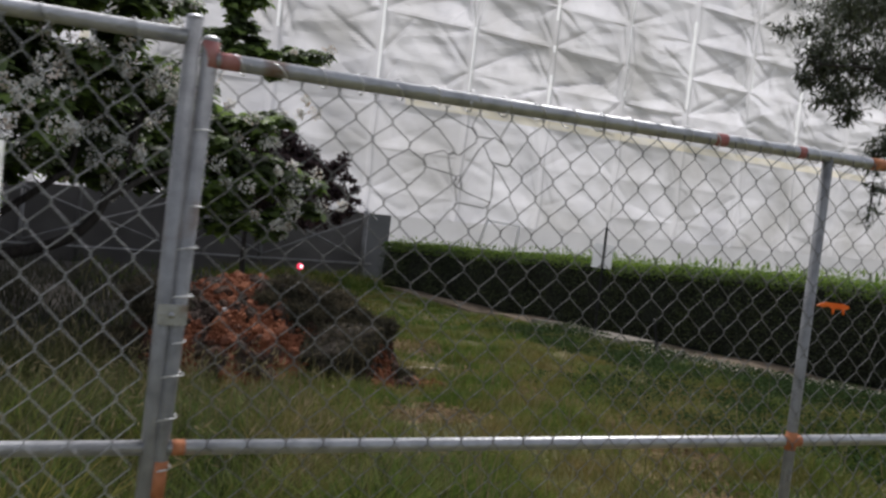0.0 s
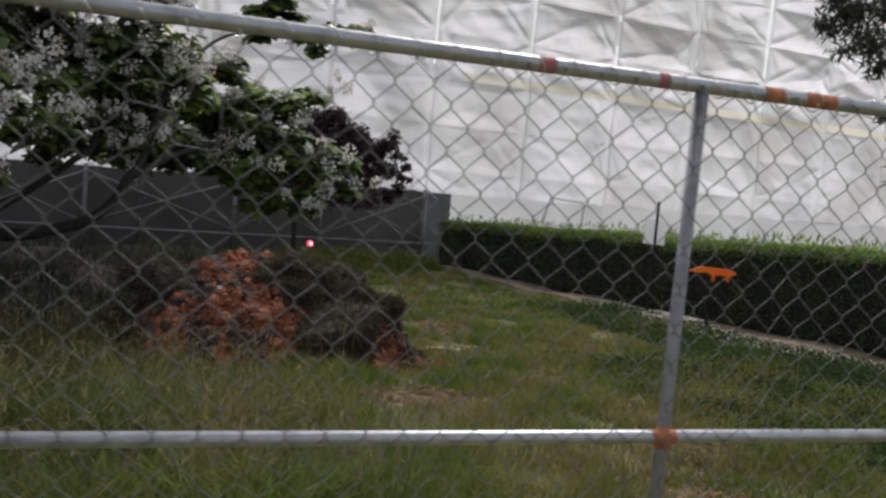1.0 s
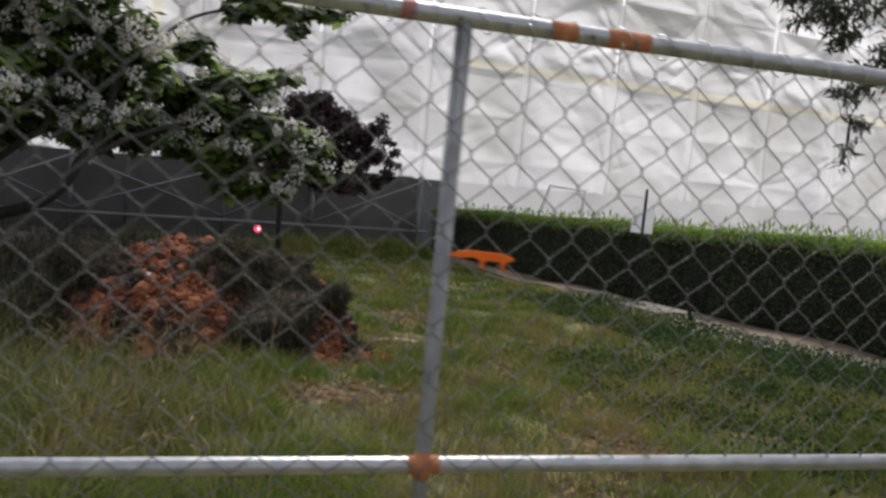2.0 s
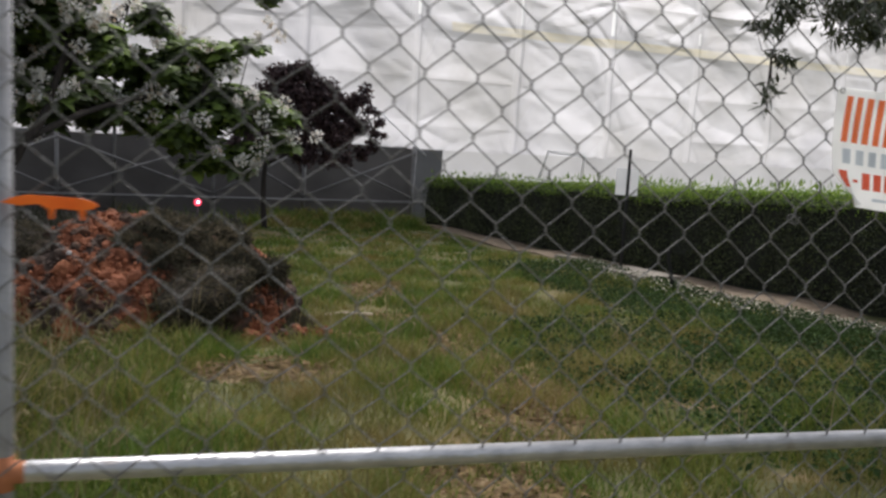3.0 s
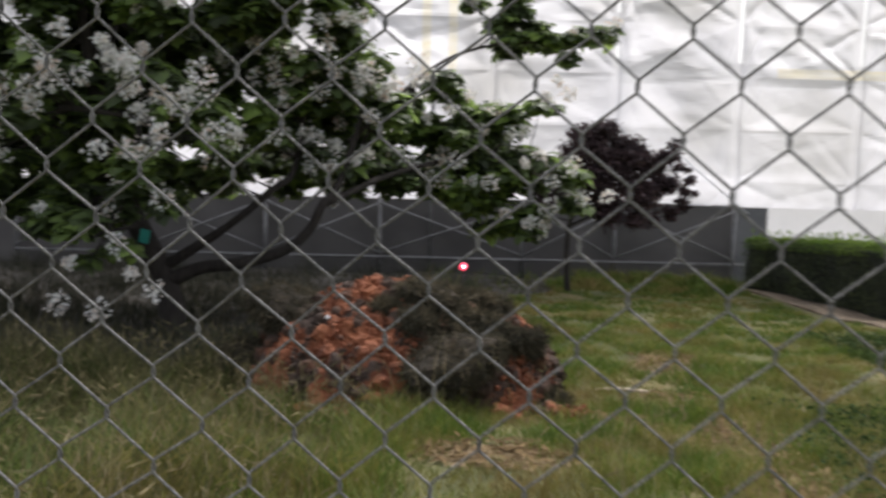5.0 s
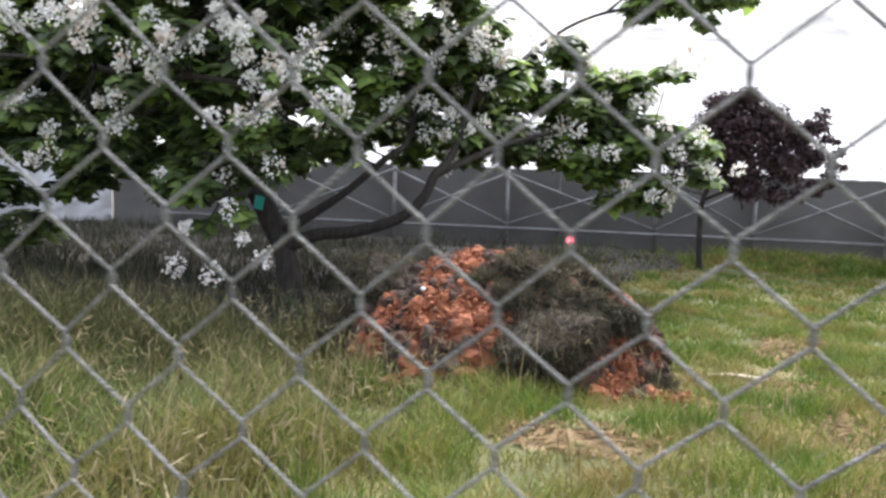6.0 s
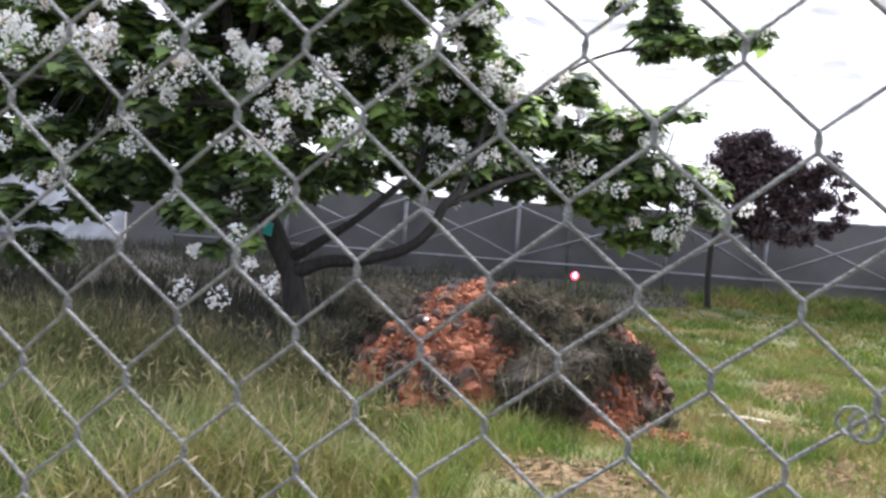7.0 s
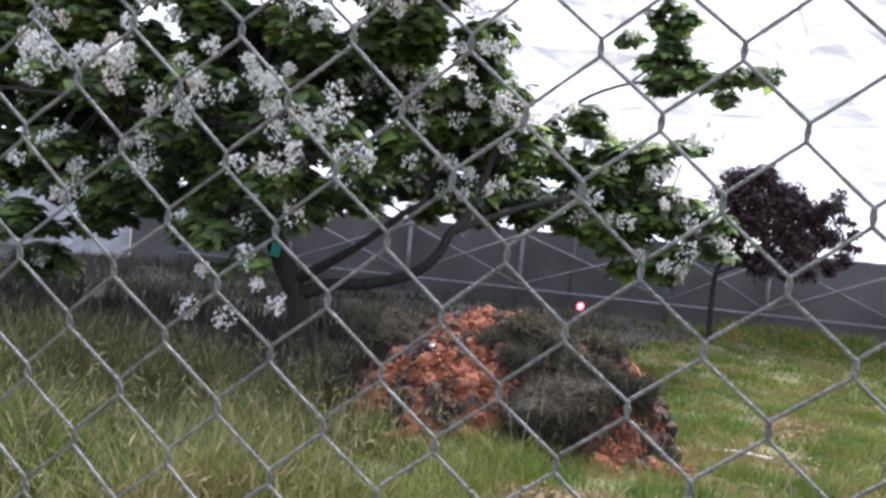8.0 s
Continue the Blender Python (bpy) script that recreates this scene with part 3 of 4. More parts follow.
strip("mulch_strip", 3, 21, -0.5, 1.9, 0.03, M_MULCH, "dry brown mulch under the hedge", "mulch")
kerb = thing("kerb", "low weathered concrete kerb along the lawn", "kerb", kind="structure")
for k in range(11):
    y = 3.2 + k * 0.95
    me = box_mesh("kerb_stone", (0.12, 0.92, 0.22), 0.015)
    kb = part("kerb_stone", me, M_KERB, kerb)
    x = hedge_x(y) - 0.56
    kb.matrix_basis = pose(x, y, float(ground_z(x, y)) + 0.0 + 0.01 * math.sin(k * 2.1), 1.5 * math.sin(k * 3.0) - 3, 2 * math.sin(k * 1.7), 7 + math.sin(k))
slab = part("concrete_slab", box_mesh("concrete_slab", (0.75, 1.3, 0.1), 0.015), M_KERB)
slab.matrix_basis = pose(hedge_x(10.8) - 0.5, 10.8, float(ground_z(9.0, 10.8)) + 0.09, -2.5, 0, 7)
tagged(slab, "pale concrete slab set beside the kerb", "slab")

def hedge_face(y):
    return hedge_x(y) + 0.5 * np.clip((18 - np.asarray(y)) / 8, 0, 1) - 0.4 * np.clip((np.asarray(y) - 17.5) / 2.5, 0, 1)


hedge = thing("hedge", "long clipped evergreen hedge with bright green top", "hedge", at=(9, 12, 0))
hedge.location = (0, 0, 0)
yy = np.arange(2.5, 20.6, 0.3)
v, f = [], []


def hedge_top(y):
    return np.asarray(ground_z(hedge_face(y), y)) + np.interp(y, [3, 8, 14, 20.5], [1.42, 1.45, 1.38, 1.16])


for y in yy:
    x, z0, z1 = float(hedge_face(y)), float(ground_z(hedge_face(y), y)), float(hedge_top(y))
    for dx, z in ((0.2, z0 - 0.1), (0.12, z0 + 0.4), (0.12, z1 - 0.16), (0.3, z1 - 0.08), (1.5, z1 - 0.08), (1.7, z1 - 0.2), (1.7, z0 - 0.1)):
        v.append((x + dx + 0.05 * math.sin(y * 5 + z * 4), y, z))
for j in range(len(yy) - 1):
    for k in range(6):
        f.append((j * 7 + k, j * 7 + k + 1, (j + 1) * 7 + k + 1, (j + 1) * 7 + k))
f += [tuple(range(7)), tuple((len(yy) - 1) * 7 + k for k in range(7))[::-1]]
# solid dark block standing in for shade deep in the foliage
part("core", mesh_of("core", v, f), M_CORE_SHADE, hedge, "core darkened for the shade between leaves")
n = 42000
y = 2.5 + 18.0 * rng.random(n) ** 1.15
x = hedge_face(y) + 0.02 + 0.14 * rng.random(n) + 0.05 * np.sin(y * 4.1)
z0 = ground_z(x, y)
z = z0 + 0.08 + (hedge_top(y) - z0 - 0.08) * rng.random(n)
side = np.stack([x, y, z], -1)
ye = 20.4 + 0.25 * rng.random(2500)
xe = hedge_face(ye) + 1.75 * rng.random(2500)
end = np.stack([xe, ye, ground_z(xe, ye) + (hedge_top(ye) - ground_z(xe, ye)) * rng.random(2500)], -1)
scatter("side_leaves", np.concatenate([side, end]), 0.028 + 0.03 * rng.random(n + 2500), LEAF, M_HEDGE, hedge, up=0.15, away=np.array([-0.5, -0.3, 0.1]))
n = 34000
y = 2.5 + 18.1 * rng.random(n)
x = hedge_face(y) + 0.06 + 1.68 * rng.random(n)
lump = 0.03 * np.sin(y * 3.3 + x * 2) + 0.025 * np.sin(y * 7.7 - x * 5)
z = hedge_top(y) - 0.08 + 0.14 * rng.random(n) ** 2 + lump - 0.12 * np.clip((hedge_face(y) + 0.22 - x) / 0.2, 0, 1)
ty = 2.5 + 18.0 * rng.random(9000)
tz = hedge_top(ty) + 0.03 - 0.26 * rng.random(9000) ** 1.6
tx = hedge_face(ty) + 0.02 + 0.12 * rng.random(9000) + 0.05 * np.sin(ty * 4.1)
scatter("rim_leaves", np.stack([tx, ty, tz], -1), 0.03 + 0.035 * rng.random(9000), LEAF, M_LIT_TIPS, hedge, up=0.3, label="fresh light green shoots with top light in their colour")
scatter("top_leaves", np.stack([x, y, z], -1), 0.03 + 0.035 * rng.random(n), LEAF, M_LIT_TIPS, hedge, up=0.35, label="fresh light green shoots with top light in their colour")
n = 700
y = 2.5 + 18 * rng.random(n)
x = hedge_face(y) + 0.1 + 1.6 * rng.random(n)
z = hedge_top(y) + 0.04 + 0.10 * rng.random(n)
scatter("shoot_growth", np.stack([x, y, z], -1), 0.08 + 0.08 * rng.random(n), LONG, M_LIT_TIPS, hedge, up=0.0, droop=-3.0)["kind"] = "stuff"

# clover heads along the kerb
n = 1500
y = 3.5 + 8.5 * rng.random(n)
x = hedge_x(y) - 0.6 - 0.75 * rng.random(n) ** 1.6
z = ground_z(x, y) + 0.07 + 0.10 * rng.random(n)
clover = scatter("clover_heads", np.stack([x, y, z], -1), 0.022 + 0.014 * rng.random(n), PETALS, M_DAISY, up=0.6)
tagged(clover, "small pale clover heads along the kerb", "clover", kind="stuff")
n = 26000
y = 2.4 + 9.5 * rng.random(n)
x = hedge_x(y) - 0.55 - 2.0 * rng.random(n) ** 1.3
z = ground_z(x, y) + 0.02 + 0.14 * rng.random(n)
weeds = scatter("clover_leaves", np.stack([x, y, z], -1), 0.03 + 0.03 * rng.random(n), LEAF, M_CLOVER, up=0.45)
tagged(weeds, "low dark clover leaves by the kerb", "clover", kind="stuff")

n = 34000
x, y = 4.7 + 4.2 * rng.random(n), 1.8 + 5.2 * rng.random(n)
ok = (rng.random(n) < np.clip((x - 4.7) / 0.9, 0, 1) * np.clip(0.6 + 0.5 * np.sin(x * 3.1 + 2 * np.sin(y * 1.9)) * np.sin(y * 2.7), 0, 1)) & (x < hedge_x(y) - 0.8)
x, y = x[ok], y[ok]
patch = scatter("clover_patch", np.stack([x, y, ground_z(x, y) + 0.03 + 0.13 * rng.random(len(x))], -1), 0.03 + 0.03 * rng.random(len(x)), LEAF, M_CLOVER, up=0.45)
tagged(patch, "lush dark clover growing through the lawn", "clover", kind="stuff")

# sign on a black stake
sign = thing("stake_sign", "small white sign on a black metal stake before the hedge", "sign", at=(9.08, 11.9, 0))
zs = float(ground_z(9.08, 11.9))
part("stake", box_mesh("stake", (0.045, 0.03, 1.33 - zs + 0.15), 0.006, (0, 0, (1.33 + zs - 0.15) / 2)), M_BLACK, sign)
pl = part("plate", box_mesh("plate", (0.37, 0.012, 0.45), 0.004, (-0.02, 0.024, 0.79)), M_PLATE, sign, "blank back of a white plate")
pl.matrix_basis = pose(0, 0, 0, 0, 0, -35)
stub = part("marker_stake", box_mesh("marker_stake", (0.05, 0.03, 0.75), 0.004), M_BLACK)
stub.matrix_basis = pose(8.6, 9.4, float(ground_z(8.6, 9.4)) + 0.25, 0, -14, 0)
tagged(stub, "thin dark stake leaning in the grass", "stake")


# ---- spoil heap ----
heap = thing("spoil_heap", "heap of dug red clay and upturned turf on the lawn", "soil heap")
hx = np.linspace(-0.3, 3.5, 130)
hy = np.linspace(5.5, 8.6, 106)
X, Y = np.meshgrid(hx, hy)
H = mound_z(X, Y)
NZ = np.array([[noise.fractal(Vector((a * 2.2, b * 2.2, 0.3)), 0.8, 2.1, 6) for a in hx] for b in hy])
LUMP = np.array([[noise.noise(Vector((a * 7.5, b * 7.5, 4.3))) for a in hx] for b in hy])
Zm = ground_z(X, Y) + H + np.clip(H * 3, 0, 1) * (0.10 * NZ + 0.16 * np.abs(LUMP) - 0.03) - 0.05 * (H <= 0.02)
w = len(hx)
clay_mesh = mesh_of("clay", np.stack([X, Y, Zm], -1).reshape(-1, 3), [(j * w + i, j * w + i + 1, (j + 1) * w + i + 1, (j + 1) * w + i) for j in range(len(hy) - 1) for i in range(w - 1)], True)
clay_mesh.materials.append(M_CLAY)
clay_mesh.materials.append(M_DUG)
mx, my = (X[:-1, :-1] + X[1:, 1:]) / 2, (Y[:-1, :-1] + Y[1:, 1:]) / 2
clay_mesh.polygons.foreach_set("material_index", (clay_bare(mx, my) < 0).astype(int).reshape(-1))
part("clay", clay_mesh, None, heap)


def heap_top(x, y):
    return float(ground_z(x, y)) + float(mound_z(np.array(x), np.array(y)))


def lump_mesh(name, seed, rough=0.35, detail=3):
    bm = bmesh.new()
    bmesh.ops.create_icosphere(bm, subdivisions=detail, radius=1)
    for p in bm.verts:
        q = p.co * 1.3 + Vector((seed * 3.1, seed, 0))
        p.co *= 1 + rough * noise.fractal(q, 0.9, 2.0, 4) + rough * 0.7 * abs(noise.noise(q * 2.6))
    me = bpy.data.meshes.new(name)
    bm.to_mesh(me)
    bm.free()
    return me


clods = [lump_mesh("clod", s, 0.45, 2) for s in range(5)]
for me in clods:
    me.materials.append(M_CLAY)
soil_clods = [lump_mesh("soil_clod", s + 9, 0.5, 2) for s in range(4)]
for me in soil_clods:
    me.materials.append(M_DUG)
r2 = random.Random(5)
made = 0
while made < 300:
    x, y = r2.uniform(0.1, 3.5), r2.uniform(5.75, 7.3)
    if clay_bare(np.array(x), np.array(y)) < -0.15 + 0.3 * r2.random():
        continue
    made += 1
    ob = part("clod", clods[made % 5], None, heap)
    s = 0.018 + 0.055 * r2.random() ** 2.2
    ob.matrix_basis = pose(x, y, heap_top(x, y) + s * 0.5, r2.uniform(0, 360), r2.uniform(0, 360), r2.uniform(0, 360)) @ Matrix.Diagonal((s * 1.3, s, s * 0.8, 1))
for k in range(110):
    x, y = r2.uniform(0.3, 3.2), r2.uniform(5.85, 7.1)
    if mound_z(np.array(x), np.array(y)) < 0.1:
        continue
    ob = part("soil_clod", soil_clods[k % 4], None, heap)
    s = r2.uniform(0.03, 0.09)
    ob.matrix_basis = pose(x, y, heap_top(x, y) + s * 0.35, r2.uniform(0, 360), r2.uniform(0, 360), r2.uniform(0, 360)) @ Matrix.Diagonal((s * 1.2, s, s * 0.85, 1))
# loose crumbs of clay and soil rolled down to the foot
cx, cy = 0.1 + 3.4 * rng.random(5200), 5.7 + 1.7 * rng.random(5200)
near = clay_bare(cx, cy) > -0.5 * rng.random(5200)
cx, cy = cx[near], cy[near]
cz = ground_z(cx, cy) + mound_z(cx, cy) + 0.03 + 0.05 * rng.random(len(cx))
CRUMB = (np.array([(0, 0, 0.5), (0.5, 0.1, 0), (-0.1, 0.5, 0.1), (-0.5, -0.1, 0), (0.1, -0.5, -0.1), (0, 0, -0.5)]), [(0, 1, 2), (0, 2, 3), (0, 3, 4), (0, 4, 1), (5, 2, 1), (5, 3, 2), (5, 4, 3), (5, 1, 4)])
scatter("crumbled_clay", np.stack([cx, cy, cz], -1), 0.02 + 0.05 * rng.random(len(cx)) ** 2, CRUMB, M_CLAY, heap, up=0.0, label="crumbled red clay")["kind"] = "stuff"
turf = [lump_mesh("turf", s + 20, 0.22, 4) for s in range(4)]
for me in turf:
    me.materials.append(M_TURF)
TURFS = [(0.80, 6.88, 0.42, 0.24), (0.45, 6.75, 0.26, 0.16), (2.1, 6.75, 0.33, 0.18), (2.3, 6.1, 0.42, 0.24), (2.02, 6.38, 0.18, 0.12), (2.78, 6.52, 0.24, 0.13), (2.15, 7.0, 0.22, 0.05),
         (2.45, 7.1, 0.28, 0.08), (2.5, 6.45, 0.24, 0.15), (3.1, 6.4, 0.16, 0.10), (1.72, 6.55, 0.12, 0.08)]
tuft_at = []
for k, (x, y, s, h) in enumerate(TURFS):
    ob = part("turf_clod", turf[k % 4], None, heap)
    z = heap_top(x, y) + h * 0.1
    ob.matrix_basis = pose(x, y, z, 25 * math.sin(k), 20 * math.cos(k * 2), 70 * k) @ Matrix.Diagonal((s, s * 0.9, h * 0.8, 1))
    skin = np.array([ob.matrix_basis @ p.co for p in turf[k % 4].vertices])
    pick = skin[rng.integers(0, len(skin), 5200)]
    tuft_at.append(pick + rng.normal(size=pick.shape) * 0.012 + np.array([0, 0, 0.012]))
tuft_at = np.concatenate(tuft_at)
scatter("turf_grass", tuft_at, 0.05 + 0.08 * rng.random(len(tuft_at)), SEED, M_TURF_BLADE, heap, up=0.15, droop=0.7, label="matted dull grass on the turf")
pebble = lump_mesh("white_stone", 41, 0.2, 2)
ob = part("white_stone", pebble, M_WHITE)
ob.matrix_basis = pose(1.24, 6.3, heap_top(1.24, 6.3) + 0.17) @ Matrix.Diagonal((0.022, 0.02, 0.018, 1))
tagged(ob, "small white stone lying on the spoil heap", "stone")

# bleached stick and scraps on the lawn
zs = float(ground_z(3.8, 7.5))
stick = tube("stick", [(3.55, 7.5, zs + 0.05), (3.75, 7.52, zs + 0.065), (4.05, 7.5, zs + 0.055)], [0.016, 0.02, 0.017], M_STICK)
tagged(stick, "bleached broken stick lying on trodden grass", "stick")
# red marker lamp
lamp = thing("marker_lamp", "small glowing red marker lamp on a thin stake", "lamp", at=(2.25, 7.6, 0))
bm = bmesh.new()
bmesh.ops.create_uvsphere(bm, u_segments=14, v_segments=10, radius=0.037, matrix=Matrix.Translation((0, 0, 0.614)))
lens = part("lens", bm, M_LAMP, lamp, "glowing red lens")
bm = bmesh.new()
bmesh.ops.create_uvsphere(bm, u_segments=10, v_segments=8, radius=0.015, matrix=Matrix.Translation((0.006, -0.036, 0.618)))
part("bulb", bm, M_BULB, lens, "bright pink core")
tube("stake", [(0, 0.02, heap_top(2.25, 7.6) - 0.1), (0, 0.02, 0.58)], 0.009, M_BLACK, lamp)


# ---- trees ----
def tree(name, label, category, trunk, limbs, clusters, leaf, leaf_mat, size, per, spread=1.0, up=0.5, droop=0.0, blossom=0, shell=0.3, twigs=True, fill=0, twig=0.016, flat=0.8):
    t = thing(name, label, category)
    pts = curve_points([p[:3] for p in trunk], 4)
    rad = np.interp(np.linspace(0, 1, len(pts)), np.linspace(0, 1, len(trunk)), [p[3] for p in trunk])
    tube("trunk", pts, list(rad), M_BARK, t, 10)
    ends = list(pts)
    for l in limbs:
        lp = curve_points([p[:3] for p in l], 4)
        lr = np.interp(np.linspace(0, 1, len(lp)), np.linspace(0, 1, len(l)), [p[3] for p in l])
        tube("limb", lp, list(lr), M_BARK, t, 8)
        ends += lp
    cs, ss, aw, tv, tf, fl = [], [], [], [], [], []
    more = [(x + r * rng.normal() * 0.6, y + 0.5 + 1.2 * rng.random(), z + r * rng.normal() * 0.5, r * 1.1) for x, y, z, r in clusters if z > 1.3 or x < -1.5 or x > 1.2 for k in range(fill)]
    for x, y, z, r in clusters + more:
        n = max(4, int(per * (r / 0.4) ** 2.2))
        # each cluster is a handful of smaller sprays, so that its outline stays uneven
        k = max(2, int(5 * r / 0.4))
        c0, d0 = ball(k, (x, y, z), r * 0.75 * spread, 0.3)
        for c in c0:
            cc, dd = ball(max(2, n // k), c, r * 0.55 * spread, shell, flat)
            cs.append(cc)
            aw.append(dd * 0.25)
            ss.append(size * (0.45 + 0.95 * rng.random(len(cc))))
            if twigs:
                near = min(ends, key=lambda e: (e - Vector(c)).length)
                if 0.1 < (near - Vector(c)).length < 1.1:
                    mid = (near + Vector(c)) / 2 + Vector((0, 0, -0.08))
                    a, b = tube_geo([near, mid, Vector(c)], [twig, twig * 0.6, twig * 0.25], 4)
                    o = len(tv)
                    tv += a
                    tf += [tuple(q + o for q in g) for g in b]
            if blossom and rng.random() < blossom:
                fl.append(np.asarray(c) + rng.normal(size=3) * r * 0.2 + np.array([0.1 * r, -r * 0.75, 0.1 * r]))
    scatter("crown", np.concatenate(cs), np.concatenate(ss), leaf, leaf_mat, t, up=up, away=np.concatenate(aw), droop=droop)
    if tv:
        part("twig_work", mesh_of("twig_work", tv, tf), M_BARK, t)["kind"] = "stuff"
    return t, fl


def panicles(t, heads, per=52, r=0.12, size=0.043):
    pts = []
    for h in heads:
        c, d = ball(per, (0, 0, 0), 1.0, 0.5)
        pts.append(np.asarray(h) + c * np.array([r, r, r * 1.3]) * (0.6 + 0.7 * rng.random()))
    pts = np.concatenate(pts)
    scatter("blossom", pts, size * (0.7 + 0.7 * rng.random(len(pts))), PETALS, M_BLOSSOM, t, up=0.2, label="clusters of white frilled blossom")


LEFT = [(-4.08, 8.0, 2.56, .35), (-3.87, 8.0, 1.75, .38), (-3.19, 8.0, 2.38, .45), (-2.13, 8.0, 2.45, .40), (-1.26, 8.2, 2.40, .40), (-2.48, 8.0, 1.97, .30),
        (-1.12, 7.9, 1.59, .33), (-0.68, 8.2, 2.17, .35), (-3.58, 8.1, 1.32, .30), (-2.99, 8.2, 1.53, .35), (-0.42, 8.3, 1.85, .22), (-1.5, 8.6, 1.25, .25)]
MIDDLE = [(-0.92, 10.5, 2.82, .52), (-0.44, 10.5, 2.25, .45), (0.0, 10.5, 2.68, .58), (0.66, 10.5, 2.69, .52), (0.90, 10.5, 2.28, .39), (-0.11, 10.5, 1.72, .36), (0.35, 10.5, 1.52, .36)]
RIGHT = [(1.58, 12.0, 2.79, .40), (1.21, 12.0, 2.32, .40), (1.92, 12.0, 2.2, .5), (2.53, 12.0, 2.3, .42), (1.41, 12.0, 1.54, .45), (2.05, 12.0, 1.49, .55), (2.72, 12.0, 1.67, .5),
         (3.35, 12.0, 1.54, .33), (2.69, 12.0, 0.97, .40), (3.45, 12.0, 1.12, .25), (2.96, 12.0, 2.5, .22), (0.93, 12.0, 1.61, .40), (2.79, 12.0, 0.7, .18)]
SPRAY = [(3.1, 14.3, 3.85, .26), (3.5, 14.3, 3.8, .26), (2.7, 14.3, 3.9, .25), (2.3, 14.3, 4.1, .25), (3.85, 14.3, 3.92, .2), (2.9, 14.3, 3.78, .24), (3.3, 14.3, 3.75, .24), (2.5, 14.3, 3.85, .26), (3.7, 14.3, 3.85, .24), (2.15, 14.3, 3.95, .24), (4.0, 14.3, 3.95, .18), (2.4, 14.3, 4.3, .3), (2.7, 14.3, 4.7, .3), (2.2, 14.3, 4.8, .3)]
TOP = [(-4.35, 9, 3.44, .50), (-2.77, 9, 3.54, .56), (-1.31, 9, 3.26, .50), (-0.29, 9.3, 3.5, .50), (0.5, 9.8, 3.4, .45), (-0.91, 9.5, 4.1, .50), (-2.40, 9, 4.3, .50), (-4.17, 9, 4.2, .56),
       (-6.06, 9, 3.25, .67), (-6.31, 9, 1.9, .56), (-6.16, 9, 1.2, .45), (-5.2, 9.5, 2.6, .55)]
# the high clusters here are out of view, added to thicken the shade
BACK = [(-7.5, 10, 4.2, .9), (-7.6, 9.5, 2.6, .8), (-5.6, 10.5, 4.8, .9), (-3.4, 10.4, 5.2, .9), (-1.4, 10.6, 4.9, .9), (-8.6, 10.5, 3.4, .9), (-3.2, 11.5, 3.0, .7), (-4.6, 11.0, 2.2, .7), (-3.6, 11.2, 1.6, .6), (-2.6, 11.2, 1.7, .5), (-1.6, 11.6, 3.4, .7)]
FILL = [(-2.3, 10.2, 3.1, .45), (-3.2, 9.6, 3.0, .4), (-3.3, 9.0, 2.0, .3), (-1.7, 10.0, 3.0, .4), (-3.9, 9.6, 3.0, .45), (-2.8, 11.8, 2.4, .8), (-4.0, 11.8, 2.8, .8), (-5.2, 11.6, 1.7, .8), (-6.4, 11.4, 2.4, .9), (-3.4, 11.6, 1.2, .6), (-4.6, 11.4, 0.9, .6),
        (-7.6, 11.2, 1.5, .8), (-9.5, 11, 2.4, 1.0), (0.35, 11.2, 1.68, .32), (0.75, 11.2, 1.7, .36), (1.0, 11.2, 1.5, .3),
        (-1.6, 11.6, 2.7, .5), (-1.9, 11.4, 2.1, .4), (-0.9, 12.6, 1.6, .4), (-0.3, 13.0, 1.6, .4), (-1.6, 12.6, 1.55, .4), (-2.3, 12.4, 1.4, .4), (1.3, 12.6, 2.0, .45), (1.9, 12.8, 1.8, .5), (2.5, 12.6, 1.9, .4), (0.6, 11.6, 2.1, .45), (0.3, 11.5, 1.95, .4), (-3.6, 10.5, 3.4, .6), (-2.9, 10.6, 3.7, .6), (-2.6, 12.2, 1.25, .35), (-3.3, 12.0, 1.2, .4)]
# crown above the view, added only to shade the grass below
SHADE_CROWN = [(-3, 9.6, 5.6, 1.0), (-8, 9, 4.4, 1.0), (-5.4, 9.6, 5.6, 1.0), (0.3, 8.6, 5.4, .85), (-0.9, 8.4, 5.3, .8), (1.1, 9.0, 5.7, .75), (0.4, 10.2, 5.7, .85), (-1.9, 8.6, 5.2, .8)]
LOW = [(-4.6, 9.2, 1.1, .45), (-5.4, 9.2, 0.75, .45), (-6.6, 9.4, 0.55, .5), (-7.6, 9.6, 0.9, .6), (-3.2, 9.4, 0.9, .4), (-8.8, 10, 1.6, .7), (-2.7, 9.0, 0.75, .3)]
HANG = [(-1.43, 7.9, 0.62, .22), (-1.75, 7.9, 0.9, .25), (-1.85, 8.0, 0.5, .14), (-2.2, 8.2, 1.0, .28), (-1.0, 8.2, 1.1, .2)]
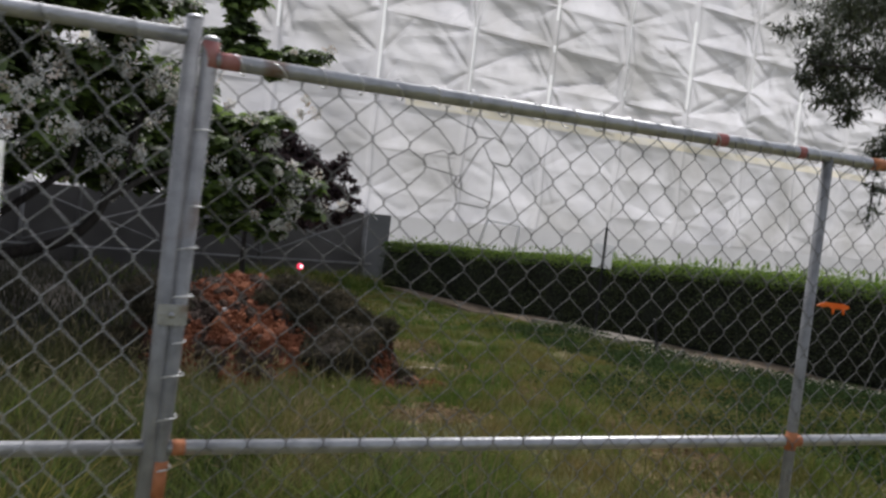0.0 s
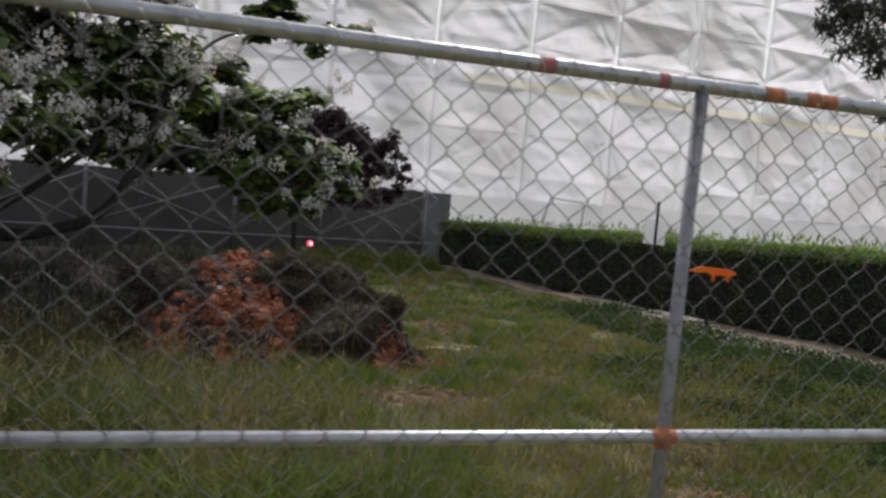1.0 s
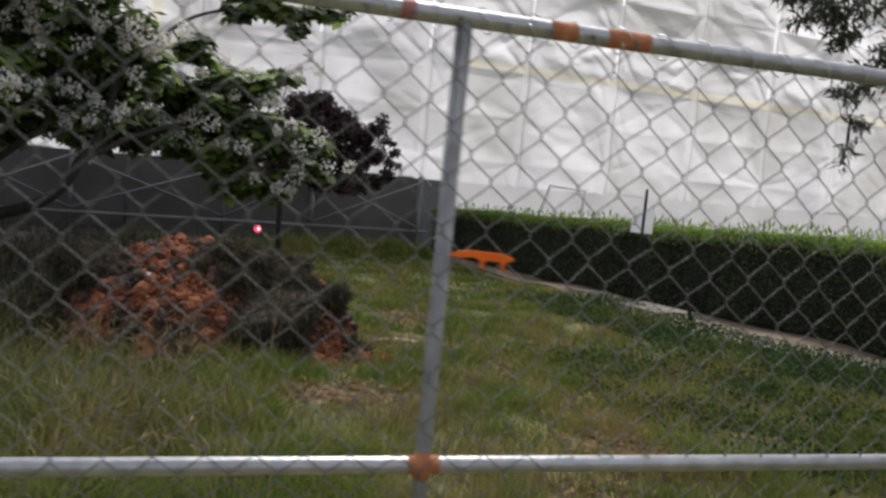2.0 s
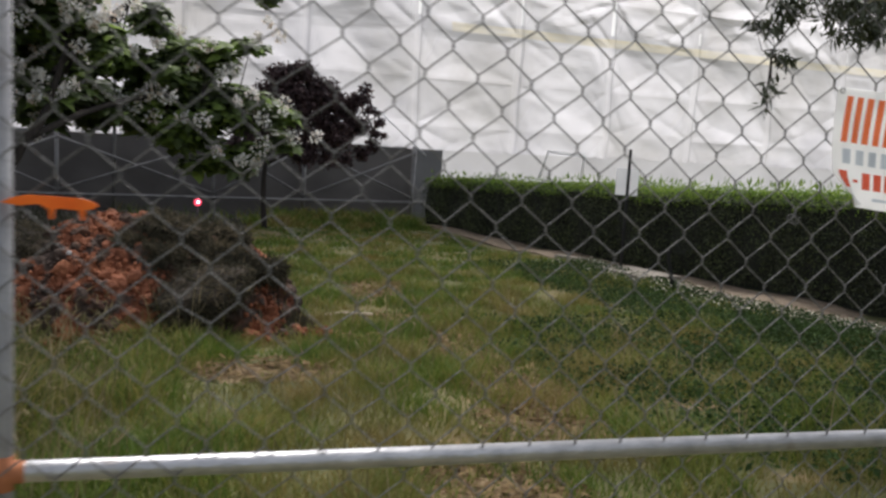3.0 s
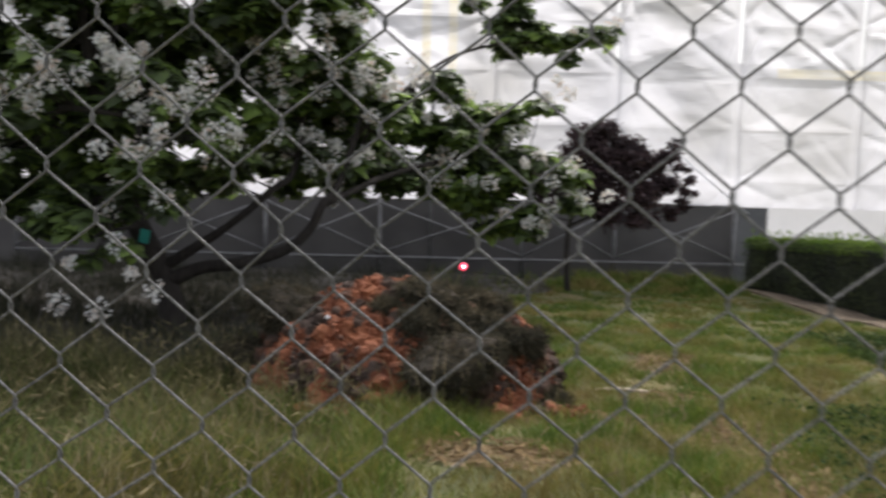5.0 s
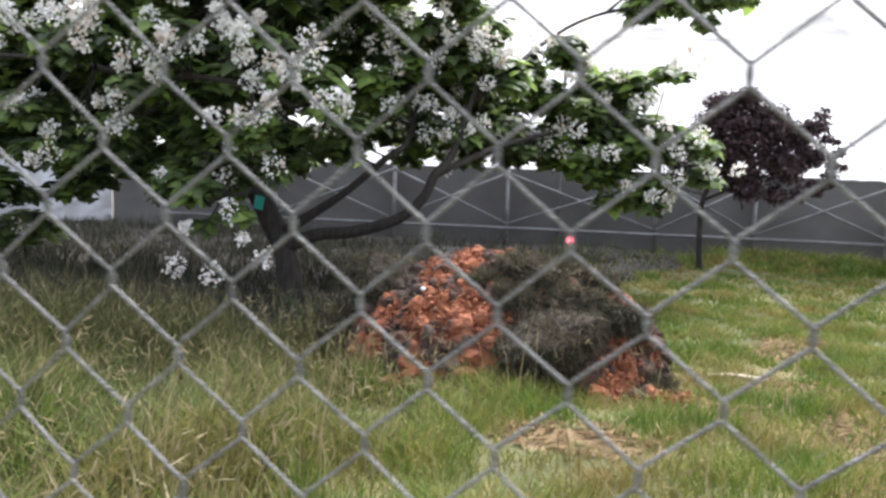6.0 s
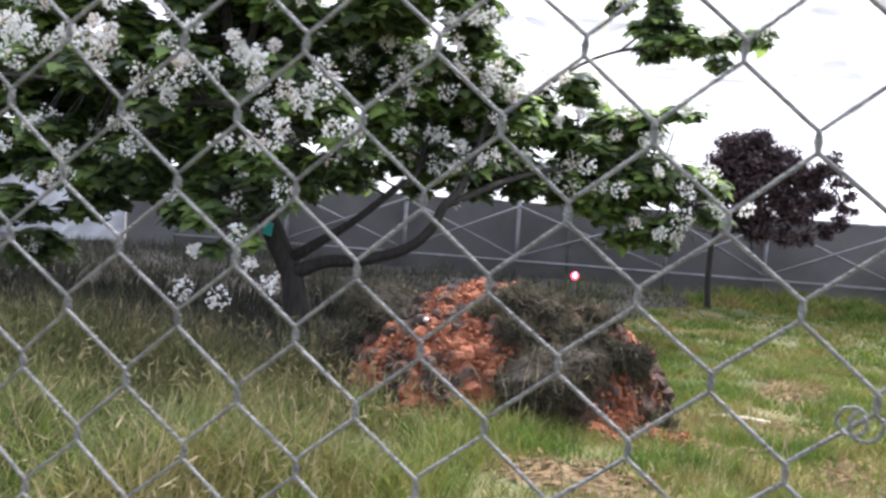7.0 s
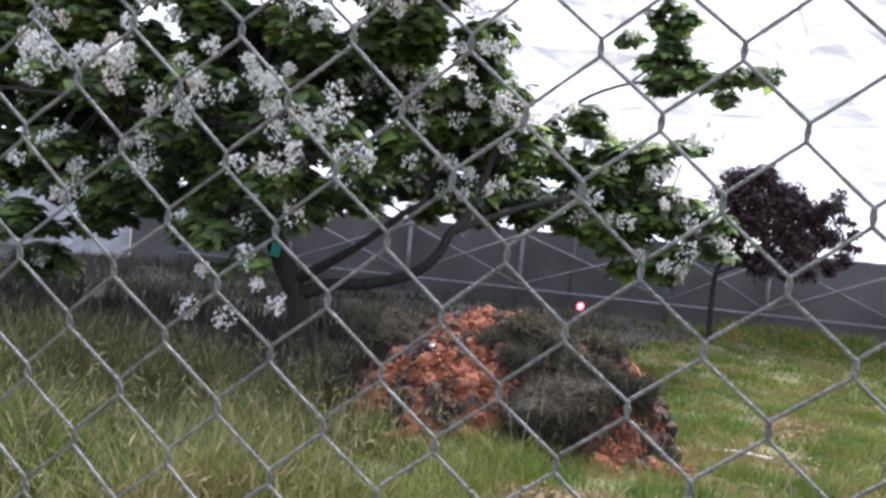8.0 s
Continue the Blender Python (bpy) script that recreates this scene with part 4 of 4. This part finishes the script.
catalpa, heads = tree("catalpa_tree", "spreading low catalpa tree with broad leaves and white blossom", "tree",
                      [(-1.66, 10, -0.75, .20), (-1.75, 10, -0.05, .15), (-2.0, 10, 0.45, .15), (-2.34, 9.9, 1.24, .13), (-2.59, 9.8, 2.32, .10), (-2.76, 9.6, 3.74, .06), (-3.09, 9.6, 4.5, .03)],
                      [[(-1.75, 10, 0.05, .11), (-1.28, 10, 0.24, .085), (-0.81, 10, 0.30, .08), (-0.21, 10, 0.50, .07), (0.11, 10, 0.78, .065), (0.25, 10, 1.07, .06), (0.42, 10.2, 1.35, .05), (0.66, 10.5, 2.3, .03)],
                       [(-1.85, 10, 0.2, .085), (-0.98, 10, 0.76, .05), (-0.38, 10, 1.26, .045), (-0.17, 10.2, 1.5, .04), (-0.1, 10.5, 2.4, .025)],
                       [(0.25, 10, 1.07, .05), (1.0, 11, 1.5, .04), (2.0, 12, 1.75, .025), (2.9, 12, 1.5, .015)],
                       [(0.5, 10.4, 1.9, .035), (1.16, 13.0, 3.1, .03), (1.85, 14.0, 3.6, .025), (2.8, 14.3, 3.75, .02), (3.4, 14.3, 3.7, .014), (4.05, 14.3, 3.9, .008)],
                       [(1.85, 14.0, 3.6, .02), (2.3, 14.25, 4.1, .015), (2.5, 14.3, 4.8, .008)],
                       # unseen limb, added to carry the extra shading crown
                       [(-2.59, 9.8, 2.3, .06), (-2.1, 9.6, 3.6, .045), (-1.0, 9.1, 4.7, .035), (0.4, 9.0, 5.3, .02)],
                       [(-2.3, 9.9, 1.3, .08), (-2.4, 9, 1.9, .06), (-2.2, 8.3, 2.1, .04), (-1.2, 8.0, 2.0, .02)],
                       [(-2.4, 9.8, 1.7, .07), (-3.2, 9, 2.1, .05), (-4.2, 8.6, 2.3, .03), (-5.8, 8.9, 2.4, .02)],
                       [(-2.2, 9.9, 1.1, .05), (-1.9, 9, 1.1, .03), (-1.6, 8.1, 0.8, .015)]],
                      LEFT + MIDDLE + RIGHT + SPRAY + TOP + BACK + FILL + SHADE_CROWN + LOW + HANG, HEART, M_CATALPA, 0.175, 330, spread=1.12, up=0.72, droop=0.5, blossom=0.12, shell=0.2, fill=1, flat=0.55)
for c in ((-1.81, 7.7, 0.5), (-0.95, 7.8, 0.22), (-1.5, 7.7, 0.0), (-2.0, 7.8, 0.05), (-1.2, 7.8, 0.4)):
    heads.append(np.array(c))
for q, (x, y, z, r) in enumerate(LEFT + MIDDLE + TOP[:6] + RIGHT):
    for k in range((9 if z > 2.1 else 3) if q < 12 else 5 if q < 25 else 2):
        heads.append(np.array([x + 0.15 * r, y - r * 0.95, z + 0.1]) + rng.normal(size=3) * r * np.array([0.7, 0.2, 0.55]))
panicles(catalpa, heads)
plate = part("plastic_tag", box_mesh("plastic_tag", (0.11, 0.006, 0.16), 0.003), M_TEAL)
plate.matrix_basis = pose(-1.42, 8.6, 0.72, 8, 12, 15)
tagged(plate, "teal plastic tag hanging in the catalpa", "tag")

plum, none = tree("plum_tree", "small purple-leaved plum tree before the scaffold", "tree",
                  [(3.6, 18, -1.0, .07), (3.55, 18, -0.2, .06), (3.6, 18, 0.6, .05), (4.0, 18, 1.3, .03), (4.4, 18, 2.2, .015)],
                  [[(3.6, 18, 0.5, .035), (4.4, 18, 0.9, .02), (5.2, 18, 1.2, .012), (6.0, 18, 1.7, .006)], [(3.7, 18, 0.8, .03), (4.6, 18, 0.6, .015), (5.95, 18, 0.85, .006)]],
                  [(4.0, 18, 2.1, .5), (4.75, 18, 2.25, .42), (4.58, 18, 1.61, .7), (5.3, 18, 1.95, .36), (5.75, 18, 1.75, .14), (5.45, 18, 1.2, .36), (5.75, 18, 0.88, .13), (4.1, 18, 1.04, .55),
                   (3.49, 18, 1.9, .5), (5.1, 18, 0.7, .33), (5.95, 18, 1.74, .1), (5.9, 18, 1.3, .14), (5.0, 18, 1.3, .5), (4.4, 18, 0.8, .4), (3.8, 18, 1.5, .5), (5.5, 18, 1.6, .3), (4.9, 18, 1.9, .4), (5.9, 18, 1.0, .2), (6.0, 18, 1.55, .15), (5.6, 18, 2.1, .25), (3.8, 18, 2.45, .4), (4.4, 18, 2.5, .35), (3.2, 18, 1.5, .4), (3.4, 18, 1.2, .4), (3.0, 18, 1.05, .3), (5.6, 18, 0.75, .2), (6.05, 18, 1.2, .12)], LEAF, M_PLUM, 0.10, 1300, up=0.35, shell=0.1, spread=1.25)

oak, none = tree("oak_tree", "small-leaved oak with drooping twigs over the fence line", "tree",
                 [(8.2, 4.2, -0.3, .22), (8.1, 4.2, 1.2, .19), (7.8, 4.1, 2.6, .15), (7.2, 3.9, 4.0, .09), (6.6, 3.7, 5.0, .04)],
                 [[(7.9, 4.1, 2.4, .08), (7.0, 3.7, 2.9, .05), (6.0, 3.4, 3.0, .02), (5.1, 3.2, 2.9, .006)], [(7.7, 4.0, 2.8, .05), (6.6, 3.2, 2.7, .02), (5.6, 2.8, 2.4, .007), (5.15, 2.62, 2.0, .003)]],
                 [(5.05, 3.4, 3.25, .2), (5.35, 3.4, 3.1, .25), (5.25, 3.4, 2.7, .2), (5.6, 3.4, 2.75, .28), (5.9, 3.5, 3.0, .4), (5.8, 3.4, 3.5, .4), (5.4, 3.4, 3.65, .25), (6.4, 3.5, 3.0, .5), (6.2, 3.4, 2.5, .35),
                  (6.6, 3.6, 3.7, .6), (7.2, 3.8, 3.2, .6), (5.3, 2.7, 2.3, .16), (5.6, 2.7, 2.3, .2), (5.9, 2.8, 2.3, .25), (5.1, 2.65, 2.1, .1), (5.13, 2.62, 1.85, .08), (5.7, 2.7, 2.1, .12), (5.35, 2.7, 2.15, .15), (5.2, 2.65, 2.0, .12), (5.5, 2.7, 2.4, .2), (5.12, 2.6, 1.74, .07), (5.9, 2.8, 2.15, .15), (5.25, 3.4, 3.0, .25), (5.1, 3.4, 2.8, .15), (5.5, 3.4, 3.3, .3), (5.7, 3.4, 2.55, .2),
                  # big high clusters out of view, added to shade the right-hand lawn
                  (7.6, 4.5, 5.0, 1.1), (9.0, 5.0, 4.6, 1.1), (8.4, 3.0, 4.4, 1.0), (9.6, 6.6, 4.8, 1.1), (7.2, 5.8, 5.2, 1.0), (8.2, 1.4, 4.2, 1.0)],
                 LONG, M_OAK, 0.07, 950, up=0.2, droop=1.2, shell=0.1, spread=1.1, twig=0.005)


# ---- fence ----
W, H = 0.0958, 0.103
KX, KZ = 3.2, 1.5205
WIRE = 0.00155
TOPZ, MIDZ, LOWZ = 1.812, 0.888, 0.06
RAIL_Y, MESH_Y = 0.016, -0.0065


def warp(x, z, bent):
    """Small bends of the old mesh, with one torn and twisted place."""
    dx = 0.0010 * math.sin(x * 17 + z * 5) + 0.0008 * math.sin(z * 31 + x * 13)
    dz = 0.0010 * math.sin(x * 15 - z * 26)
    dy = 0.003 * math.sin(x * 2.2 + 0.5) * math.sin(z * 4.4)
    sag = min(max((1.42 - z) / 0.15, 0), 1)
    if bent and x > 2.3:
        dx += 0.007 * sag * math.exp(-((x - 2.85) / 0.3) ** 2)
        dz += 0.003 * sag
        pull = math.exp(-((x - 2.68) / 0.16) ** 2) * (1 - sag)
        dx -= 0.007 * pull
        dz += 0.010 * pull
        dx += 0.004 * min(max((z - 1.54) / 0.06, 0), 1)
        dy += 0.012 * min(max((1.46 - z) / 0.15, 0), 1.3)
    if bent:
        slip = min(max((x - 1.15) / 0.35, 0), 1) * min(max((2.65 - x) / 0.25, 0), 1)
        dx -= 0.016 * slip
        dz += 0.021 * slip
        e = math.exp(-((x - 0.72) / 0.12) ** 2 - ((z - 1.64) / 0.11) ** 2)
        dx += e * (0.045 * math.sin(z * 45) + 0.03)
        dz += e * 0.05 * math.sin(x * 40 + z * 20)
        dy += -e * 0.02
    return dx, dy, dz


def mesh_wire(col, x_at, z_low, z_high, kz, bent, parent, H, skew):
    """One zigzag wire, hooked round its neighbours at every bend."""
    pts = []
    j0, j1 = math.ceil((z_low - kz) / (H / 2)), math.floor((z_high - kz) / (H / 2))
    for j in range(j0, j1 + 1):
        on_left = (col + j) % 2 == 0
        x, z = x_at(col if on_left else col + 1), kz + j * H / 2
        x, z = x + skew[0] * (z - 1.2), z + skew[1] * x
        s = 1 if on_left else -1
        hook = 0.0012
        for dx, dy, dz in ((s * 0.0065, s * -0.0018, -0.0115), (-s * hook * 0.3, -0.0017 * s, -0.006), (-s * hook, -0.0006 * s, 0.0), (-s * hook * 0.3, 0.0017 * s, 0.006), (s * 0.0065, s * 0.0018, 0.0115)):
            wx, wy, wz = warp(x + dx, z + dz, bent)
            pts.append((x + dx + wx, MESH_Y + dy + wy, z + dz + wz))
    return tube("wire", pts, WIRE, M_WIRE if bent else M_WIRE_PALE, parent, 5)


def pipe(name, a, b, r, parent, mat=M_GALV, label=""):
    return tube(name, [a, b], r, mat, parent, 14, label)


def ring(name, centre, axis, r, thick, mat, parent, turns=1.0, pitch=0.0, start=0.0, label=""):
    c, ax = Vector(centre), Vector(axis).normalized()
    s = ax.orthogonal().normalized()
    u = ax.cross(s)
    steps = int(16 * turns)
    pts = [c + (s * math.cos(start + 2 * math.pi * turns * k / steps) + u * math.sin(start + 2 * math.pi * turns * k / steps)) * r + ax * pitch * (k / steps - 0.5) for k in range(steps + 1)]
    return tube(name, pts, thick, mat, parent, 5, label)


def fence_panel(x0, x1, mid, cols, x_at, kz, top, bent, label, rise=H, lean=(0, 0), skew=(0, 0)):
    f = thing("chain_link_fence", label, "fence", "temporary fence panels", at=((x0 + x1) / 2, 0, 0))
    f.location = (0, 0, 0)
    r = 0.0195
    for x, slope in zip((x0, x1), lean):
        pipe("post", (x - slope * top, RAIL_Y, 0.0), (x, RAIL_Y, top + 0.045), r, f, M_POST)
        part("cap", lump_cap(x, top + 0.045, r), M_GALV, f)
    for z, name in ((top, "top_rail"), (MIDZ, "middle_rail"), (LOWZ, "bottom_rail")):
        pipe(name, (x0 + r * 0.7 - lean[0] * (top - z), RAIL_Y, z), (x1 - r * 0.7 - lean[1] * (top - z), RAIL_Y, z), r if z != MIDZ else 0.0185, f)
    if mid is not None:
        pipe("brace_post", (mid, RAIL_Y, LOWZ), (mid, RAIL_Y, top - 0.005), 0.0175, f, M_POST)
    for col in cols:
        mesh_wire(col, x_at, LOWZ, top - 0.012, kz, bent, f, rise, skew)
    return f


def lump_cap(x, z, r):
    bm = bmesh.new()
    bmesh.ops.create_uvsphere(bm, u_segments=14, v_segments=8, radius=r * 1.05, matrix=Matrix.Translation((x, RAIL_Y, z)) @ Matrix.Diagonal((1, 1, 0.5, 1)))
    me = bpy.data.meshes.new("cap")
    bm.to_mesh(me)
    bm.free()
    return me


def main_x(i):
    return KX + W / 2 * i


c0, c1 = math.ceil((0.085 - KX) / (W / 2)), math.floor((3.92 - KX) / (W / 2)) - 1
panel = fence_panel(0.062, 3.95, 2.0, range(c0, c1 + 1), main_x, KZ, TOPZ, True, "galvanised pipe fence panel with bent chain-link mesh", lean=(0.0316, 0))
panel2 = fence_panel(-3.82, 0.0205, -1.9, range(-82, 0), lambda i: -0.0267 + 0.046 * i, -0.0151, 1.855, False, "galvanised chain-link panel clamped post to post", 0.108, (0, 0.0166), (0.03, -0.02))
# ties round the rails
for k in range(38):
    x = 0.13 + k * 0.1005
    ring("tie", (x, RAIL_Y - 0.001, TOPZ - 0.003), (1, 0.25, 0.45 + 0.25 * math.sin(k * 1.7)), 0.0265, 0.0019, M_BRIGHT, panel, 1.0, 0.02 + 0.015 * math.sin(k * 2.3), 0.4 * k)
for k in range(20):
    x = -0.1 - k * 0.19
    ring("tie", (x, RAIL_Y, 1.855), (1, 0, 0.2 * math.sin(k)), 0.0225, 0.0016, M_BRIGHT, panel2, 0.9, 0.03)
for k, z in enumerate((1.651, 1.477, 1.374, 1.262, 1.158, 1.073, 0.971, 0.855, 0.72)):
    ring("loop", (0.059 - 0.0316 * (1.812 - z), 0.006, z), (0.30, 0.45, 1), 0.029 + 0.003 * math.sin(k * 2.7), 0.0021, M_BRIGHT, panel, 0.62, 0.05, 3.5 + 0.35 * math.sin(k * 2))
# painted and rusty patches on the pipes
for x, l, mat in ((2.21, 0.06, M_RUST), (2.36, 0.10, M_RUST), (1.56, 0.045, M_RED), (1.88, 0.03, M_RED)):
    pipe("paint_patch", (x - l / 2, RAIL_Y, TOPZ), (x + l / 2, RAIL_Y, TOPZ), 0.0199, panel, mat)
pipe("paint_patch", (0.0614, RAIL_Y, TOPZ - 0.02), (0.062, RAIL_Y, TOPZ + 0.04), 0.0199, panel, M_RED, "faded red paint")
pipe("paint_patch", (0.085, RAIL_Y, TOPZ), (0.13, RAIL_Y, TOPZ), 0.0199, panel, M_RED)
pipe("paint_patch", (1.965, RAIL_Y, MIDZ), (2.035, RAIL_Y, MIDZ), 0.0192, panel, M_RUST, "rusty weld")
pipe("paint_patch", (2.0, RAIL_Y, MIDZ - 0.03), (2.0, RAIL_Y, MIDZ + 0.03), 0.0183, panel, M_RUST)
pipe("paint_patch", (0.056, RAIL_Y, MIDZ), (0.086, RAIL_Y, MIDZ), 0.0192, panel, M_RUST)
pipe("paint_patch", (0.0287, RAIL_Y, MIDZ - 0.13), (0.0319, RAIL_Y, MIDZ - 0.03), 0.0199, panel, M_RUST)
# saddle clamp that joins the two posts
clamp = thing("saddle_clamp", "galvanised saddle clamp joining two fence posts", "clamp")
part("plate", box_mesh("plate", (0.068, 0.006, 0.05), 0.002, (0.027, RAIL_Y - 0.024, 1.211)), M_GALV, clamp)
part("plate", box_mesh("plate", (0.068, 0.006, 0.05), 0.002, (0.027, RAIL_Y + 0.024, 1.211)), M_GALV, clamp)
tube("bolt", [(0.025, RAIL_Y - 0.04, 1.211), (0.025, RAIL_Y + 0.04, 1.211)], 0.006, M_GALV, clamp)
# loose coil of tie wire hooked on the mesh
coil = thing("wire_coil", "loose coil of grey tie wire hooked on the mesh", "wire")
ring("loop", (3.425, MESH_Y - 0.004, 1.357), (0.25, 1, 0.1), 0.0085, 0.0012, M_WIRE, coil, 1.05, 0.006)
ring("loop", (3.433, MESH_Y - 0.004, 1.355), (-0.4, 1, 0.1), 0.0095, 0.0012, M_WIRE, coil, 0.85, 0.008)

# orange plastic strip with two prongs
clip = thing("plastic_clip", "bright orange plastic strip with two prongs on the mesh", "clip")
bm = bmesh.new()
prof = [(2.005, 1.337), (2.02, 1.345), (2.045, 1.35), (2.12, 1.347), (2.143, 1.341), (2.147, 1.335), (2.138, 1.330), (2.128, 1.328), (2.127, 1.312), (2.122, 1.312), (2.118, 1.328), (2.09, 1.330), (2.083, 1.328), (2.081, 1.313), (2.076, 1.313), (2.074, 1.328), (2.06, 1.336), (2.03, 1.333)]
front = [bm.verts.new((x, MESH_Y - 0.006, z)) for x, z in prof]
face = bm.faces.new(front)
ext = bmesh.ops.extrude_face_region(bm, geom=[face])
bmesh.ops.translate(bm, verts=[e for e in ext["geom"] if isinstance(e, bmesh.types.BMVert)], vec=(0, 0.004, 0))
bmesh.ops.recalc_face_normals(bm, faces=bm.faces[:])
part("strip", bm, M_ORANGE, clip)

# vinyl banner tied to the mesh
banner = thing("fence_banner", "curled white vinyl banner with orange and grey print", "banner")


def vinyl(s, t, out=0.0):
    """A place on the banner: s along its width, t down its height."""
    x = 3.491 + 0.44 * s - 0.012 * math.sin(math.pi * t) * (1 - s)
    z = 1.618 - 0.225 * t - 0.018 * s - 0.01 * math.sin(s * 3.1) * t
    if s < 0.12:
        x += 0.05 * max(0, t - 0.72) ** 1.2 * (0.12 - s) / 0.12 * 6
    y = MESH_Y - 0.012 - 0.008 * math.sin(s * 5 + 1) * math.sin(t * 2.5) - 0.02 * (1 - s) ** 3 * t
    return (x, y - out, z)


nS, nT = 44, 22
v = [vinyl(i / nS, j / nT) for j in range(nT + 1) for i in range(nS + 1)]
v += [vinyl(i / nS, j / nT, -0.0012) for j in range(nT + 1) for i in range(nS + 1)]
k0 = (nT + 1) * (nS + 1)
f = [(j * (nS + 1) + i, (j + 1) * (nS + 1) + i, (j + 1) * (nS + 1) + i + 1, j * (nS + 1) + i + 1) for j in range(nT) for i in range(nS)]
f += [tuple(k0 + q for q in reversed(g)) for g in f]
vinyl_sheet = part("sheet", mesh_of("sheet", v, f, True), M_BANNER, banner)


def print_bar(s0, s1, t0, t1, mat, slant=0.0):
    v, f = [], []
    for j in range(5):
        for i in range(4):
            t = t0 + (t1 - t0) * j / 4
            v.append(vinyl(s0 + (s1 - s0) * i / 3 - slant * (j / 4), t, 0.0022))
    for j in range(4):
        for i in range(3):
            f.append((j * 4 + i, (j + 1) * 4 + i, (j + 1) * 4 + i + 1, j * 4 + i + 1))
    part("printed_bar", mesh_of("printed_bar", v, f, True), mat, vinyl_sheet)


s = 0.05
for wd in (0.10, 0.11, 0.10, 0.05, 0.12, 0.115, 0.11, 0.08):
    if wd > 0.06:
        print_bar(s, s + wd * 0.32, 0.07, 0.46, M_INK_O, 0.012)
        print_bar(s + wd * 0.54, s + wd * 0.86, 0.07, 0.46, M_INK_O, 0.012)
    else:
        print_bar(s, s + wd * 0.75, 0.08, 0.45, M_INK_O, 0.012)
    s += wd + 0.008
for k in range(12):
    print_bar(0.05 + k * 0.071, 0.05 + k * 0.071 + 0.042, 0.515, 0.64, M_INK_B)
for k in range(14):
    if k not in (1, 5, 9):
        print_bar(0.03 + k * 0.065, 0.03 + k * 0.065 + 0.046, 0.70, 0.84, M_INK_R)
    else:
        print_bar(0.04 + k * 0.065, 0.03 + k * 0.065 + 0.04, 0.765, 0.79, M_INK_R)
print_bar(0.22, 0.62, 0.905, 0.93, M_INK_B)
for s, t in ((0.02, 0.03), (0.5, 0.03), (0.97, 0.03), (0.97, 0.96)):
    ring("eyelet", Vector(vinyl(s, t, 0.002)), (0, 1, 0), 0.005, 0.0015, M_GALV, banner)
edge = part("banner_edge", box_mesh("banner_edge", (0.3, 0.004, 0.18), 0.001, (-0.50, MESH_Y - 0.008, 1.48)), M_BANNER)
tagged(edge, "edge of a white vinyl banner on the fence", "banner")


# ---- seed stalks ----
def meadow_left(x, y):
    return (x < 2.2 - 0.1 * y) | (rng.random(len(x)) < 0.12)


blades("seed_stalks", 10000, (-5, 6, 1.6, 7.5), lambda x, y: 0.36 + 0 * x, 0.0035, M_STRAW, 0.3, "tall pale seeding grass stalks", meadow_left)

n = 7500
x, y = -5 + 10 * rng.random(n), 1.6 + 5.9 * rng.random(n)
ok = meadow_left(x, y) & (mound_z(x, y) < 0.1) & (bare(x, y) < 0.3)
x, y = x[ok], y[ok]
z = ground_z(x, y) + 0.22 + 0.26 * rng.random(len(x))
heads = scatter("seed_heads", np.stack([x, y, z], -1), 0.06 + 0.07 * rng.random(len(x)), SEED, M_STRAW, up=0.0, droop=-1.5)
tagged(heads, "pale feathery seed heads over the long grass", "grass", kind="stuff")
